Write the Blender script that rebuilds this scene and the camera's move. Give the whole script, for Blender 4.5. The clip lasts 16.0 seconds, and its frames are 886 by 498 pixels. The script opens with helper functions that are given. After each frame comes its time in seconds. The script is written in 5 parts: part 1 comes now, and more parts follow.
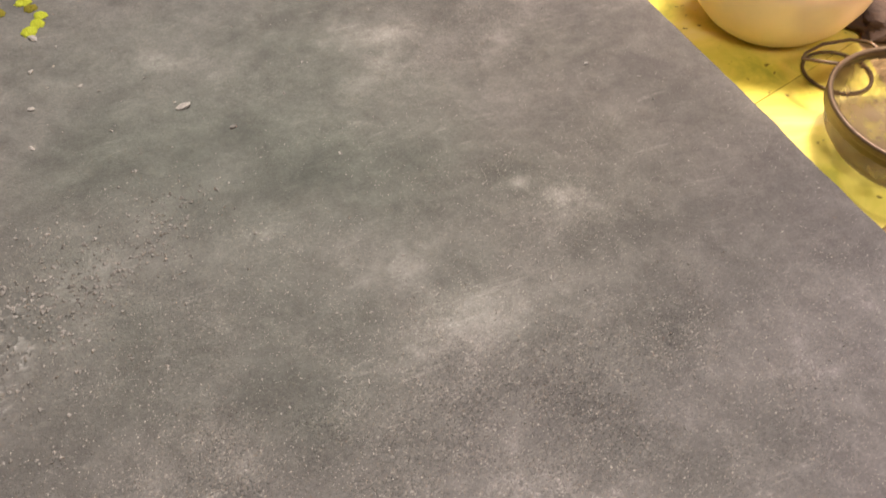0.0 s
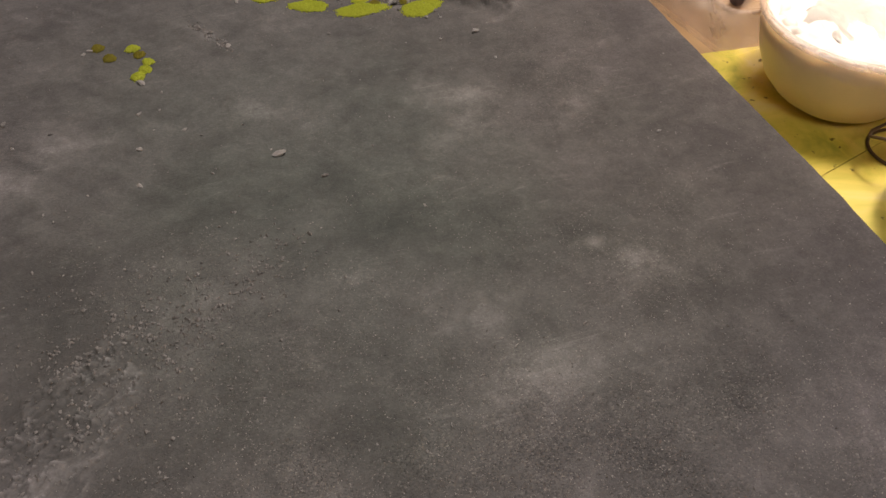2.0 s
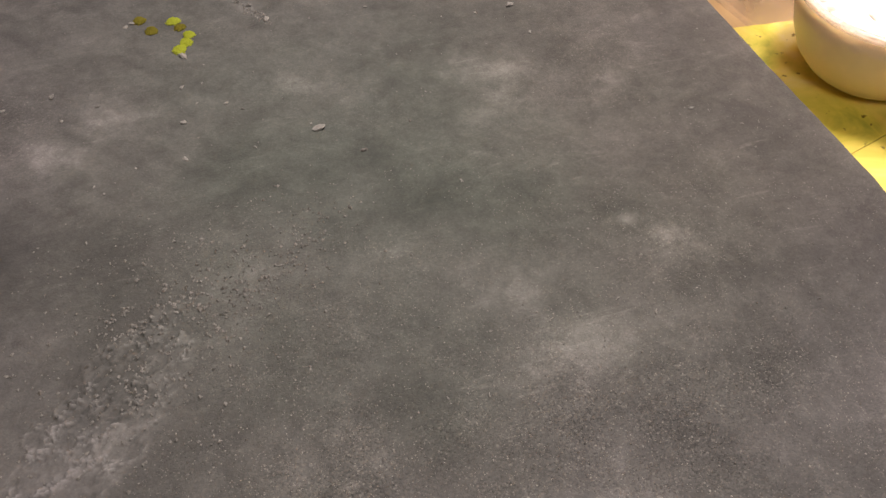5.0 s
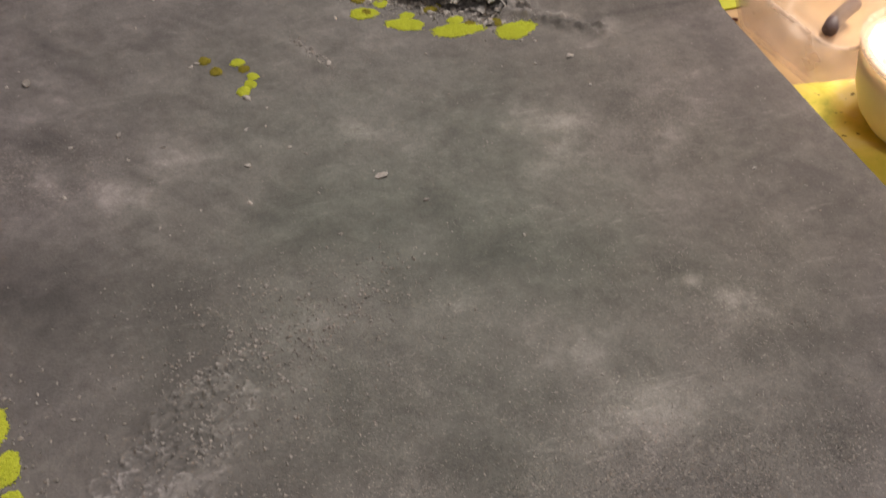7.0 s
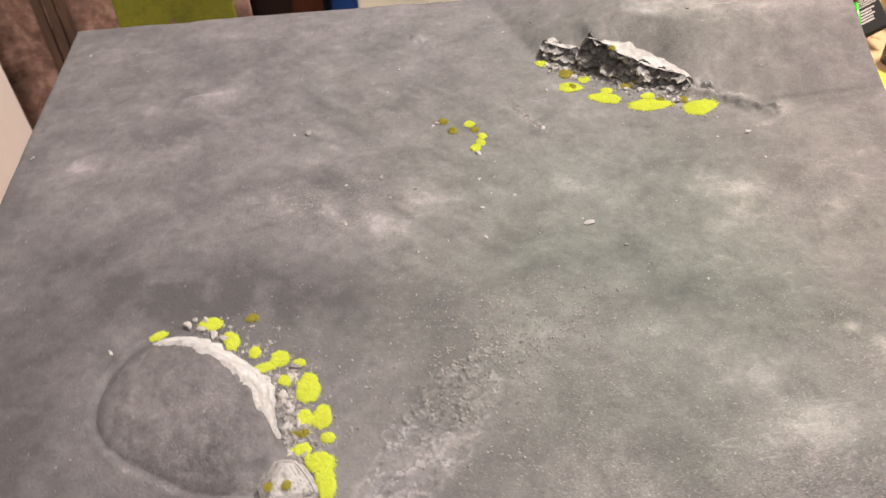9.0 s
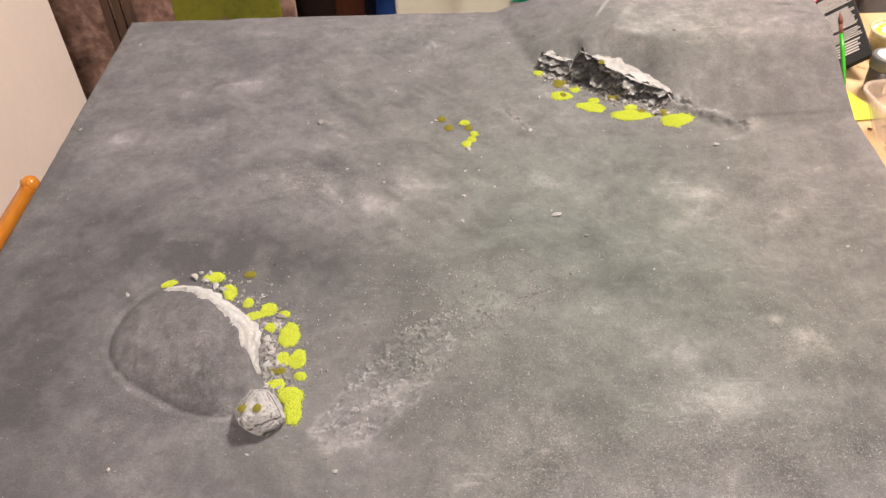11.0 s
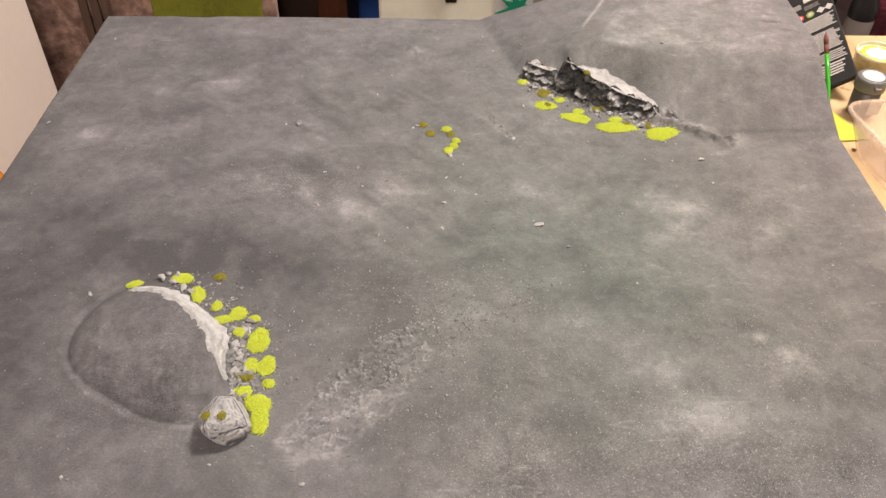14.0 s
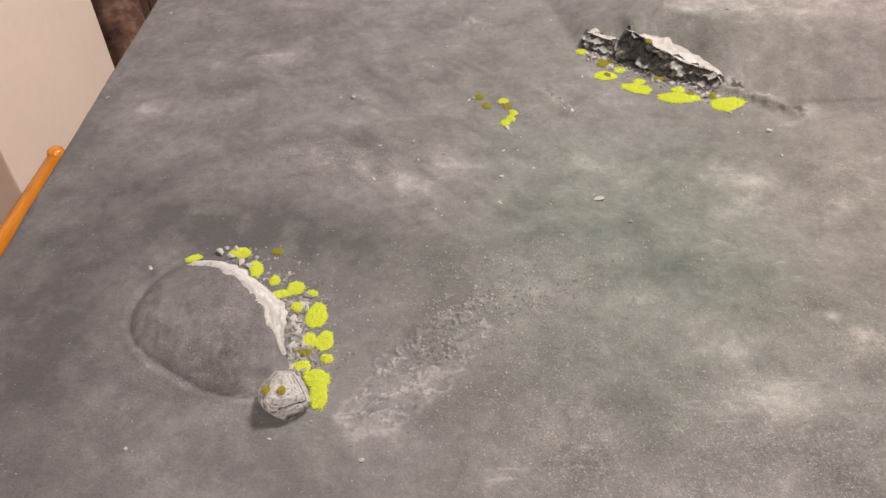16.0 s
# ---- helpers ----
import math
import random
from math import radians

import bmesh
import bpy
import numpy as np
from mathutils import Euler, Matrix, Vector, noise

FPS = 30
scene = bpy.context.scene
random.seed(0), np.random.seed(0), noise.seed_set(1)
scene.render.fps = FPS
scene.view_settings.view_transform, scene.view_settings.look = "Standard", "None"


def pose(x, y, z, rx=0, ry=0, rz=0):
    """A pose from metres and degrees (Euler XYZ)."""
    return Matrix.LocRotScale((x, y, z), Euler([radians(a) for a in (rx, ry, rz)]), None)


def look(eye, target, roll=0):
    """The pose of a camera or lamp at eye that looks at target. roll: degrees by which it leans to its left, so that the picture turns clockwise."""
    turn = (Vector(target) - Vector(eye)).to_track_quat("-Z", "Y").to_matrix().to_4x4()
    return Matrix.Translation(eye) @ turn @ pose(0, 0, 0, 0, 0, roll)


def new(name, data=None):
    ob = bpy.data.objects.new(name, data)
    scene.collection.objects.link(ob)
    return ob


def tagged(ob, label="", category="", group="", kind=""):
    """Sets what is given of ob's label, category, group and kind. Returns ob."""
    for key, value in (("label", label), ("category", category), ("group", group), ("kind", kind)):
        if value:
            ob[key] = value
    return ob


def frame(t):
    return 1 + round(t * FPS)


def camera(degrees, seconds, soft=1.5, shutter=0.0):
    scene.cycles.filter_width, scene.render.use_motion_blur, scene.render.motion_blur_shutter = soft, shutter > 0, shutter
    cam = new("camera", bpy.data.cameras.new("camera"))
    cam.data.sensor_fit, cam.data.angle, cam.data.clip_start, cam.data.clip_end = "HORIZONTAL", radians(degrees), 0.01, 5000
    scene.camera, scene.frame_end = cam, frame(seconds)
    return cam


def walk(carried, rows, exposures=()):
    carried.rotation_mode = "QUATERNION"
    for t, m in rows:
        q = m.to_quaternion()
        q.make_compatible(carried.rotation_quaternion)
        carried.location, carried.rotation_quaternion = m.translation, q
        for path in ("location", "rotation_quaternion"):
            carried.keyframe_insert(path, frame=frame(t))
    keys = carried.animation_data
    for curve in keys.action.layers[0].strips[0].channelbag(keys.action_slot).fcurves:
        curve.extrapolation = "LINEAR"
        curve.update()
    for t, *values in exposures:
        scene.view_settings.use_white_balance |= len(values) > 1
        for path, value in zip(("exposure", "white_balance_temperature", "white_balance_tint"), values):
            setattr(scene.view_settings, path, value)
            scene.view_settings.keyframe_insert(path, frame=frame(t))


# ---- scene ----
cam = camera(57.5, 16.0, soft=1.5, shutter=0.35)
PATH = [
    (0, (0.363, 0.015, 0.228), (0.869, 1.21, -1.294), 0.9),
    (0.5, (0.36, 0.017, 0.24), (0.902, 1.261, -1.23), 2.3),
    (1, (0.35, 0.015, 0.245), (0.875, 1.294, -1.2), 2.5),
    (1.5, (0.344, 0.014, 0.244), (0.811, 1.318, -1.199), 2.1),
    (2, (0.342, 0.013, 0.243), (0.798, 1.312, -1.209), 1.4),
    (2.5, (0.339, 0.013, 0.242), (0.772, 1.318, -1.21), 1.5),
    (3, (0.336, 0.011, 0.242), (0.75, 1.326, -1.206), 1.1),
    (3.5, (0.335, 0.011, 0.242), (0.727, 1.29, -1.245), 0.7),
    (3.7, (0.335, 0.011, 0.247), (0.729, 1.265, -1.261), 1.1),
    (5.8, (0.328, 0.018, 0.255), (0.719, 1.253, -1.269), 0.6),
    (6, (0.323, 0.022, 0.254), (0.727, 1.25, -1.272), 1.5),
    (6.5, (0.32, 0.025, 0.257), (0.705, 1.282, -1.251), 1.6),
    (7, (0.317, 0.027, 0.262), (0.68, 1.328, -1.213), 1.4),
    (7.5, (0.311, 0.037, 0.292), (0.709, 1.512, -0.999), 0.4),
    (7.7, (0.309, 0.028, 0.3), (0.669, 1.585, -0.902), -0.4),
    (7.9, (0.304, 0.021, 0.304), (0.598, 1.563, -0.935), -0.1),
    (8, (0.298, 0.02, 0.305), (0.564, 1.537, -0.971), 0.3),
    (8.2, (0.278, 0.007, 0.311), (0.482, 1.459, -1.049), 0.4),
    (8.5, (0.254, -0.002, 0.309), (0.439, 1.431, -1.075), 0.5),
    (8.8, (0.244, -0.020, 0.321), (0.435, 1.378, -1.096), -1.3),
    (9, (0.256, -0.034, 0.328), (0.342, 1.393, -1.071), -3.0),
    (9.2, (0.271, -0.046, 0.328), (0.321, 1.379, -1.074), -2.1),
    (11.3, (0.299, -0.095, 0.355), (0.262, 1.366, -1.011), -2.4),
    (11.5, (0.3, -0.092, 0.35), (0.269, 1.372, -1.013), -2.4),
    (12, (0.302, -0.089, 0.348), (0.278, 1.376, -1.013), -2.0),
    (12.5, (0.3, -0.089, 0.348), (0.294, 1.378, -1.011), -0.9),
    (13, (0.304, -0.087, 0.346), (0.321, 1.392, -1.0), -0.2),
    (13.5, (0.303, -0.088, 0.344), (0.329, 1.393, -0.999), 0.4),
    (14, (0.296, -0.086, 0.34), (0.322, 1.392, -1.006), 1.0),
    (14.5, (0.298, -0.087, 0.34), (0.295, 1.389, -1.009), 0.3),
    (15, (0.296, -0.088, 0.341), (0.251, 1.371, -1.026), -0.7),
    (15.5, (0.295, -0.088, 0.34), (0.237, 1.347, -1.052), -1.3),
    (16, (0.29, -0.08, 0.335), (0.198, 1.353, -1.058), -2.1),
]
EXPOSURES = [(0.0, -0.24, 6750, 11.5), (0.5, -1.08, 6780, 13), (1.0, -1.52, 6720, 13.5), (1.5, -1.44, 6680, 13.5), (2.0, -1.44, 6600, 13.5), (2.5, -1.43, 6640, 13), (3.0, -1.34, 6620, 13),
             (3.5, -1.04, 6590, 12), (6.0, -0.92, 6620, 12), (7.0, -0.88, 6650, 12), (7.5, -0.62, 6700, 12), (8.0, -0.52, 6250, 11), (8.5, 0.10, 6130, 12.5), (9.0, 0.27, 6450, 11),
             (11.5, 0.18, 6480, 10), (12.0, 0.16, 6470, 10), (12.5, 0.05, 6480, 10), (13.0, 0.0, 6480, 10), (14.0, 0.02, 6480, 10), (14.5, 0.02, 6460, 10), (15.5, 0.21, 6480, 10), (16.0, 0.06, 6480, 10.5)]
walk(cam, [(t, look(eye, target, roll)) for t, eye, target, roll in PATH], EXPOSURES)

# ---------------------------------------------------------------- light
TABLE = -0.028          # table top, below the board's upper face at 0
FLOOR = -0.775
CEILING = 1.62

world = bpy.data.worlds.new("world")
world.use_nodes = True
world.node_tree.nodes["Background"].inputs[0].default_value = (1.0, 0.90, 0.82, 1)
world.node_tree.nodes["Background"].inputs[1].default_value = 0.05
scene.world = world


def area_lamp(name, eye, target, watts, size, colour):
    data = bpy.data.lights.new(name, "AREA")
    data.energy, data.shape, data.size, data.color = watts, "DISK", size, colour
    ob = new(name, data)
    ob.matrix_world = look(eye, target)
    return ob


# a ceiling lamp beyond the table and a warm desk lamp over its cluttered side; the light behind the camera is an added
# fill with no known lamp
area_lamp("ceiling_lamp_light", (0.98, 0.76, 1.42), (0.86, 0.68, 0.0), 45, 0.46, (1.0, 0.91, 0.85))
area_lamp("front_fill_light", (0.22, -0.9, 1.5), (0.35, 0.5, -0.1), 19, 0.5, (1.0, 0.91, 0.85))
desk = bpy.data.lights.new("desk_lamp_light", "SPOT")
desk.energy, desk.spot_size, desk.spot_blend, desk.shadow_soft_size, desk.color = 68, radians(33), 0.75, 0.06, (1.0, 0.83, 0.64)
new("desk_lamp_light", desk).matrix_world = look((0.735, 0.350, 0.58), (0.764, 0.315, -0.02))


# ---------------------------------------------------------------- materials
class Nodes:
    """A small helper that wires a Principled material."""

    def __init__(self, name, rough=0.7, metal=0.0):
        self.mat = bpy.data.materials.new(name)
        self.mat.use_nodes = True
        self.tree = self.mat.node_tree
        self.bsdf = self.tree.nodes["Principled BSDF"]
        self.bsdf.inputs["Roughness"].default_value = rough
        self.bsdf.inputs["Metallic"].default_value = metal
        self.coord = self.tree.nodes.new("ShaderNodeTexCoord").outputs["Object"]

    def add(self, kind, **settings):
        node = self.tree.nodes.new(kind)
        for key, value in settings.items():
            setattr(node, key, value)
        return node

    def link(self, a, b):
        self.tree.links.new(a, b)

    def noise(self, scale, detail=4.0, rough=0.55, distort=0.0, stretch=None):
        node = self.add("ShaderNodeTexNoise")
        node.inputs["Scale"].default_value = scale
        node.inputs["Detail"].default_value = detail
        node.inputs["Roughness"].default_value = rough
        node.inputs["Distortion"].default_value = distort
        source = self.coord
        if stretch:
            m = self.add("ShaderNodeMapping")
            m.inputs["Scale"].default_value = stretch
            self.link(self.coord, m.inputs["Vector"])
            source = m.outputs[0]
        self.link(source, node.inputs["Vector"])
        return node.outputs[0]

    def ramp(self, value, stops):
        node = self.add("ShaderNodeValToRGB")
        e = node.color_ramp.elements
        while len(e) < len(stops):
            e.new(0.5)
        for k, (pos, col) in zip(e, stops):
            k.position = pos
            k.color = (*col, 1) if len(col) == 3 else col
        self.link(value, node.inputs[0])
        return node.outputs[0]

    def mix(self, fac, a, b, blend="MIX"):
        node = self.add("ShaderNodeMix", data_type="RGBA", blend_type=blend)
        for value, slot in ((fac, node.inputs[0]), (a, node.inputs[6]), (b, node.inputs[7])):
            if isinstance(value, (int, float)):
                slot.default_value = value
            elif isinstance(value, tuple):
                slot.default_value = (*value, 1)
            else:
                self.link(value, slot)
        return node.outputs[2]

    def math(self, op, a, b=0.5):
        node = self.add("ShaderNodeMath", operation=op)
        for value, slot in ((a, node.inputs[0]), (b, node.inputs[1])):
            if isinstance(value, (int, float)):
                slot.default_value = value
            else:
                self.link(value, slot)
        return node.outputs[0]

    def colour(self, value):
        if isinstance(value, tuple):
            self.bsdf.inputs["Base Color"].default_value = (*value, 1)
        else:
            self.link(value, self.bsdf.inputs["Base Color"])
        return self

    def bump(self, height, distance, strength=1.0):
        node = self.add("ShaderNodeBump")
        node.inputs["Distance"].default_value = distance
        node.inputs["Strength"].default_value = strength
        self.link(height, node.inputs["Height"])
        self.link(node.outputs[0], self.bsdf.inputs["Normal"])
        return self


def grey(v, warm=0.0):
    return (v * (1 + warm), v, v * (1 - warm))


def simple(name, colour, rough=0.6, scale=60.0, vary=0.25, bump=0.0004, metal=0.0):
    """Colour with broad and fine variation and a slight relief."""
    n = Nodes(name, rough, metal)
    dark = tuple(c * (1 - vary) for c in colour)
    light = tuple(min(1.0, c * (1 + vary)) for c in colour)
    broad = n.noise(scale * 0.25, 3)
    fine = n.noise(scale * 3, 5)
    both = n.math("ADD", n.math("MULTIPLY", broad, 0.6), n.math("MULTIPLY", fine, 0.4))
    n.colour(n.ramp(both, [(0.32, dark), (0.68, light)]))
    if bump:
        n.bump(fine, bump)
    return n.mat


def board_material():
    n = Nodes("grey_drybrushed_paint", 0.82)
    n.bsdf.inputs["Specular IOR Level"].default_value = 0.3
    dust_and_light = n.add("ShaderNodeAttribute", attribute_name="dust_and_light").outputs["Fac"]
    hue = n.add("ShaderNodeAttribute", attribute_name="hue").outputs["Fac"]
    coat = n.add("ShaderNodeAttribute", attribute_name="coat").outputs["Fac"]
    clouds = n.noise(15.0, 5, 0.6, 0.6)
    mottle = n.noise(55.0, 5, 0.65, 0.5)
    smudge = n.noise(30.0, 5, 0.62, 0.6, (0.9, 1.3, 1.0))
    value = n.math("ADD", n.math("ADD", n.math("MULTIPLY", clouds, 0.26), 0.112), n.math("MULTIPLY", mottle, 0.30))
    value = n.math("ADD", value, n.math("MULTIPLY", smudge, 0.22))
    value = n.math("ADD", value, n.math("MULTIPLY", n.math("SUBTRACT", n.noise(170.0, 5, 0.7, 0.4), 0.5), 0.24))
    turned = n.add("ShaderNodeMapping")
    turned.inputs["Rotation"].default_value = (0, 0, radians(28))
    turned.inputs["Scale"].default_value = (0.28, 1.7, 1.0)
    n.link(n.coord, turned.inputs["Vector"])
    scuff = n.add("ShaderNodeTexNoise")
    for key, number in (("Scale", 120.0), ("Detail", 4.0), ("Roughness", 0.65), ("Distortion", 0.9)):
        scuff.inputs[key].default_value = number
    n.link(turned.outputs[0], scuff.inputs["Vector"])
    worn = n.math("MULTIPLY", n.ramp(scuff.outputs[0], [(0.58, grey(0.0)), (0.72, grey(1.0))]), n.ramp(n.noise(21.0, 3, 0.6), [(0.46, grey(0.0)), (0.62, grey(1.0))]))
    value = n.math("ADD", value, n.math("MULTIPLY", worn, 0.13))
    value = n.math("ADD", value, dust_and_light)
    base = n.ramp(value, [(0.26, (0.070, 0.070, 0.069)), (0.44, (0.110, 0.110, 0.106)), (0.58, (0.164, 0.163, 0.157)), (0.85, (0.37, 0.366, 0.355)), (1.0, (0.51, 0.505, 0.49))])
    # shifts towards greenish and mauve grey
    shift = n.math("ADD", hue, n.math("MULTIPLY", n.math("SUBTRACT", n.noise(11.0, 4, 0.6), 0.5), 0.9))
    tint = n.ramp(shift, [(0.0, (1.016, 0.974, 1.048)), (0.5, (0.990, 0.998, 1.0)), (1.0, (0.920, 1.02, 0.960))])
    base = n.mix(1.0, base, tint, "MULTIPLY")
    # warm lamp spill on the right, mixed into the base colour
    warm = n.add("ShaderNodeAttribute", attribute_name="warm").outputs["Fac"]
    base = n.mix(warm, base, n.mix(1.0, base, (1.045, 1.0, 0.945), "MULTIPLY"))
    grain = n.noise(760.0, 4, 0.7)
    speck = n.ramp(grain, [(0.28, (0.88, 0.88, 0.88)), (0.5, (1, 1, 1)), (0.68, (1.16, 1.16, 1.16))])
    base = n.mix(1.0, base, speck, "MULTIPLY")
    # a coat of sand: every grain has its own tone
    sand = n.add("ShaderNodeTexVoronoi", feature="F1")
    sand.inputs["Scale"].default_value = 1500.0
    n.link(n.coord, sand.inputs["Vector"])
    pick = n.add("ShaderNodeSeparateColor")
    n.link(sand.outputs["Color"], pick.inputs[0])
    patch = n.math("MULTIPLY", n.ramp(n.noise(34.0, 4, 0.65), [(0.34, grey(0.25)), (0.60, grey(1.0))]), coat)
    tone = n.ramp(pick.outputs[0], [(0.0, (0.76, 0.76, 0.77)), (0.45, (0.96, 0.96, 0.955)), (0.80, (1.08, 1.07, 1.05)), (0.95, (1.34, 1.31, 1.27)), (1.0, (1.9, 1.86, 1.79))])
    base = n.mix(patch, base, n.mix(1.0, base, tone, "MULTIPLY"))
    n.colour(base)
    core = n.ramp(sand.outputs["Distance"], [(0.1, grey(1.0)), (0.55, grey(0.0))])
    proud = n.math("MULTIPLY", n.math("MULTIPLY", core, n.ramp(pick.outputs[1], [(0.2, grey(0.15)), (1.0, grey(1.0))])), patch)
    height = n.math("ADD", n.math("MULTIPLY", grain, 0.40), n.math("MULTIPLY", proud, 0.60))
    n.bump(height, 0.0015, 0.75)
    return n.mat


def rock_material(name, low, mid, high, scale=220.0, relief=0.0012):
    n = Nodes(name, 0.85)
    a = n.noise(scale, 6, 0.65, 0.3)
    b = n.noise(scale * 0.3, 3, 0.5)
    v = n.math("ADD", n.math("MULTIPLY", a, 0.65), n.math("MULTIPLY", b, 0.35))
    n.colour(n.ramp(v, [(0.33, low), (0.5, mid), (0.64, high)]))
    n.bump(n.noise(scale * 2.5, 5, 0.7), relief, 0.8)
    return n.mat


def flock_material(name, colour):
    n = Nodes(name, 0.95)
    n.bsdf.inputs["Specular IOR Level"].default_value = 0.1
    rnd = n.add("ShaderNodeNewGeometry").outputs["Random Per Island"]
    dark = tuple(c * 0.88 for c in colour)
    light = tuple(min(1.0, c * 1.10) for c in colour)
    n.colour(n.ramp(rnd, [(0.0, dark), (0.45, colour), (1.0, light)]))
    return n.mat


def wood_material(name, dark, light, scale=30.0, stretch=(1, 1, 0.08), rough=0.45):
    n = Nodes(name, rough)
    v = n.noise(scale, 6, 0.6, 1.2, stretch)
    fine = n.noise(scale * 9, 3, 0.6, 0.2, stretch)
    both = n.math("ADD", n.math("MULTIPLY", v, 0.7), n.math("MULTIPLY", fine, 0.3))
    n.colour(n.ramp(both, [(0.35, dark), (0.65, light)]))
    n.bump(both, 0.0004, 0.5)
    return n.mat


def clear_plastic(name, colour, rough=0.2, alpha=0.3):
    """Thin milky plastic: part of the light goes straight through."""
    n = Nodes(name, rough)
    n.colour(colour)
    clear = n.add("ShaderNodeBsdfTransparent")
    m = n.add("ShaderNodeMixShader")
    cloud = n.noise(55.0, 4, 0.6)
    n.link(n.ramp(cloud, [(0.3, grey(alpha * 0.6)), (0.7, grey(min(1.0, alpha * 1.4)))]), m.inputs[0])
    n.link(clear.outputs[0], m.inputs[1])
    n.link(n.bsdf.outputs[0], m.inputs[2])
    n.link(m.outputs[0], n.tree.nodes["Material Output"].inputs["Surface"])
    return n.mat


M_BOARD = board_material()


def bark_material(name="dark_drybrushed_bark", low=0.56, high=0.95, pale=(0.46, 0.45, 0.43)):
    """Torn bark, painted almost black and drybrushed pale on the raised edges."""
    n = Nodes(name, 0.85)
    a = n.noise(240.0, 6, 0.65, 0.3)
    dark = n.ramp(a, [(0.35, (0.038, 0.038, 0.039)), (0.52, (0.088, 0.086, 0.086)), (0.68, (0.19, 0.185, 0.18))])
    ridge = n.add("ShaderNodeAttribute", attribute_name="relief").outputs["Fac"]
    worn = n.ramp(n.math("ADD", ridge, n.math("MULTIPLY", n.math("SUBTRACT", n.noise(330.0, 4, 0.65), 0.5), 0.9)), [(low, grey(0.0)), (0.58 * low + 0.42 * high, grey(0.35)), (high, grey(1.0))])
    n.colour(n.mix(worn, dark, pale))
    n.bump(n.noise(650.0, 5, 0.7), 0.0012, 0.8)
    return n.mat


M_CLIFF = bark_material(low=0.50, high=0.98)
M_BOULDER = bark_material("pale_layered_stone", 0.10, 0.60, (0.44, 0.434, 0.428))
M_PALE = rock_material("pale_drybrushed_rock", (0.26, 0.254, 0.243), (0.36, 0.349, 0.333), (0.49, 0.474, 0.452), 200)
M_CHALK = rock_material("white_drybrushed_plaster", (0.34, 0.333, 0.325), (0.51, 0.506, 0.500), (0.66, 0.655, 0.652), 190, 0.0018)
M_CHIP = rock_material("pale_stone_chip", (0.25, 0.243, 0.232), (0.38, 0.368, 0.35), (0.54, 0.523, 0.50), 2.2, 0.0002)
M_GRIT = simple("pale_grit", (0.27, 0.262, 0.25), 0.9, 300, 0.45, 0)
M_SAND = simple("pale_fine_sand", (0.36, 0.345, 0.32), 0.9, 900, 0.4, 0)
M_STONE = rock_material("grey_stone", (0.09, 0.087, 0.084), (0.22, 0.212, 0.20), (0.38, 0.365, 0.35), 2.2, 0.0002)
M_LIME = flock_material("lime_flock", (0.51, 0.57, 0.070))
M_OLIVE = flock_material("olive_flock", (0.26, 0.235, 0.04))
M_FOAM = simple("painted_foam_edge", (0.10, 0.098, 0.095), 0.8, 120)


def table_material():
    n = Nodes("stained_pale_wood", 0.55)
    grain = n.noise(22.0, 6, 0.6, 1.0, (1, 0.1, 1))
    base = n.ramp(grain, [(0.3, (0.42, 0.27, 0.125)), (0.7, (0.62, 0.44, 0.24))])
    spots = n.ramp(n.noise(70.0, 4, 0.6), [(0.66, (1, 1, 1)), (0.74, (0.55, 0.42, 0.30))])
    n.colour(n.mix(1.0, base, spots, "MULTIPLY"))
    n.bump(grain, 0.0003, 0.4)
    return n.mat


def sheet_material():
    n = Nodes("yellow_paint_stained_card", 0.5)
    wash = n.noise(24.0, 5, 0.6, 0.6)
    base = n.ramp(wash, [(0.28, (0.40, 0.42, 0.05)), (0.40, (0.68, 0.62, 0.09)), (0.54, (0.86, 0.73, 0.16)), (0.72, (0.90, 0.77, 0.34))])
    spots = n.ramp(n.noise(150.0, 3, 0.5), [(0.28, (0.25, 0.22, 0.12)), (0.34, (1, 1, 1))])
    n.colour(n.mix(1.0, base, spots, "MULTIPLY"))
    n.bump(wash, 0.0005, 0.3)
    return n.mat


M_TABLE = table_material()
M_SHEET = sheet_material()
M_LIMECARD = simple("lime_card", (0.44, 0.47, 0.03), 0.6, 80, 0.12)


def milky_plastic(name, colour, share):
    """Plastic that lets light seep through its wall."""
    n = Nodes(name, 0.35)
    n.colour(n.ramp(n.noise(40, 3), [(0.35, tuple(c * 0.92 for c in colour)), (0.65, colour)]))
    n.bsdf.inputs["Subsurface Weight"].default_value = share
    n.bsdf.inputs["Subsurface Radius"].default_value = (1.0, 0.8, 0.6)
    n.bsdf.inputs["Subsurface Scale"].default_value = 0.014
    return n.mat


M_BOWL = milky_plastic("milky_yellowed_plastic", (0.94, 0.67, 0.46), 0.5)
M_TISSUE = simple("white_tissue", (0.86, 0.84, 0.81), 0.9, 90, 0.04)
M_TUB = clear_plastic("clear_storage_plastic", (0.55, 0.42, 0.33), 0.3, 0.30)
M_RIM = clear_plastic("clear_rim_plastic", (0.80, 0.64, 0.52), 0.2, 0.32)
M_PURPLEGREY = simple("purple_grey_plastic", (0.075, 0.058, 0.068), 0.5, 90, 0.2)
M_STEEL = simple("dull_sieve_wire", (0.15, 0.105, 0.07), 0.45, 200, 0.2, 0.0, 0.6)
M_BLACKCARD = simple("black_printed_card", (0.011, 0.009, 0.008), 0.75, 120, 0.3)
M_PRINT = simple("pale_print", (0.55, 0.50, 0.46), 0.6, 200, 0.15, 0)
M_GREYPRINT = simple("grey_print", (0.26, 0.23, 0.21), 0.6, 200, 0.15, 0)
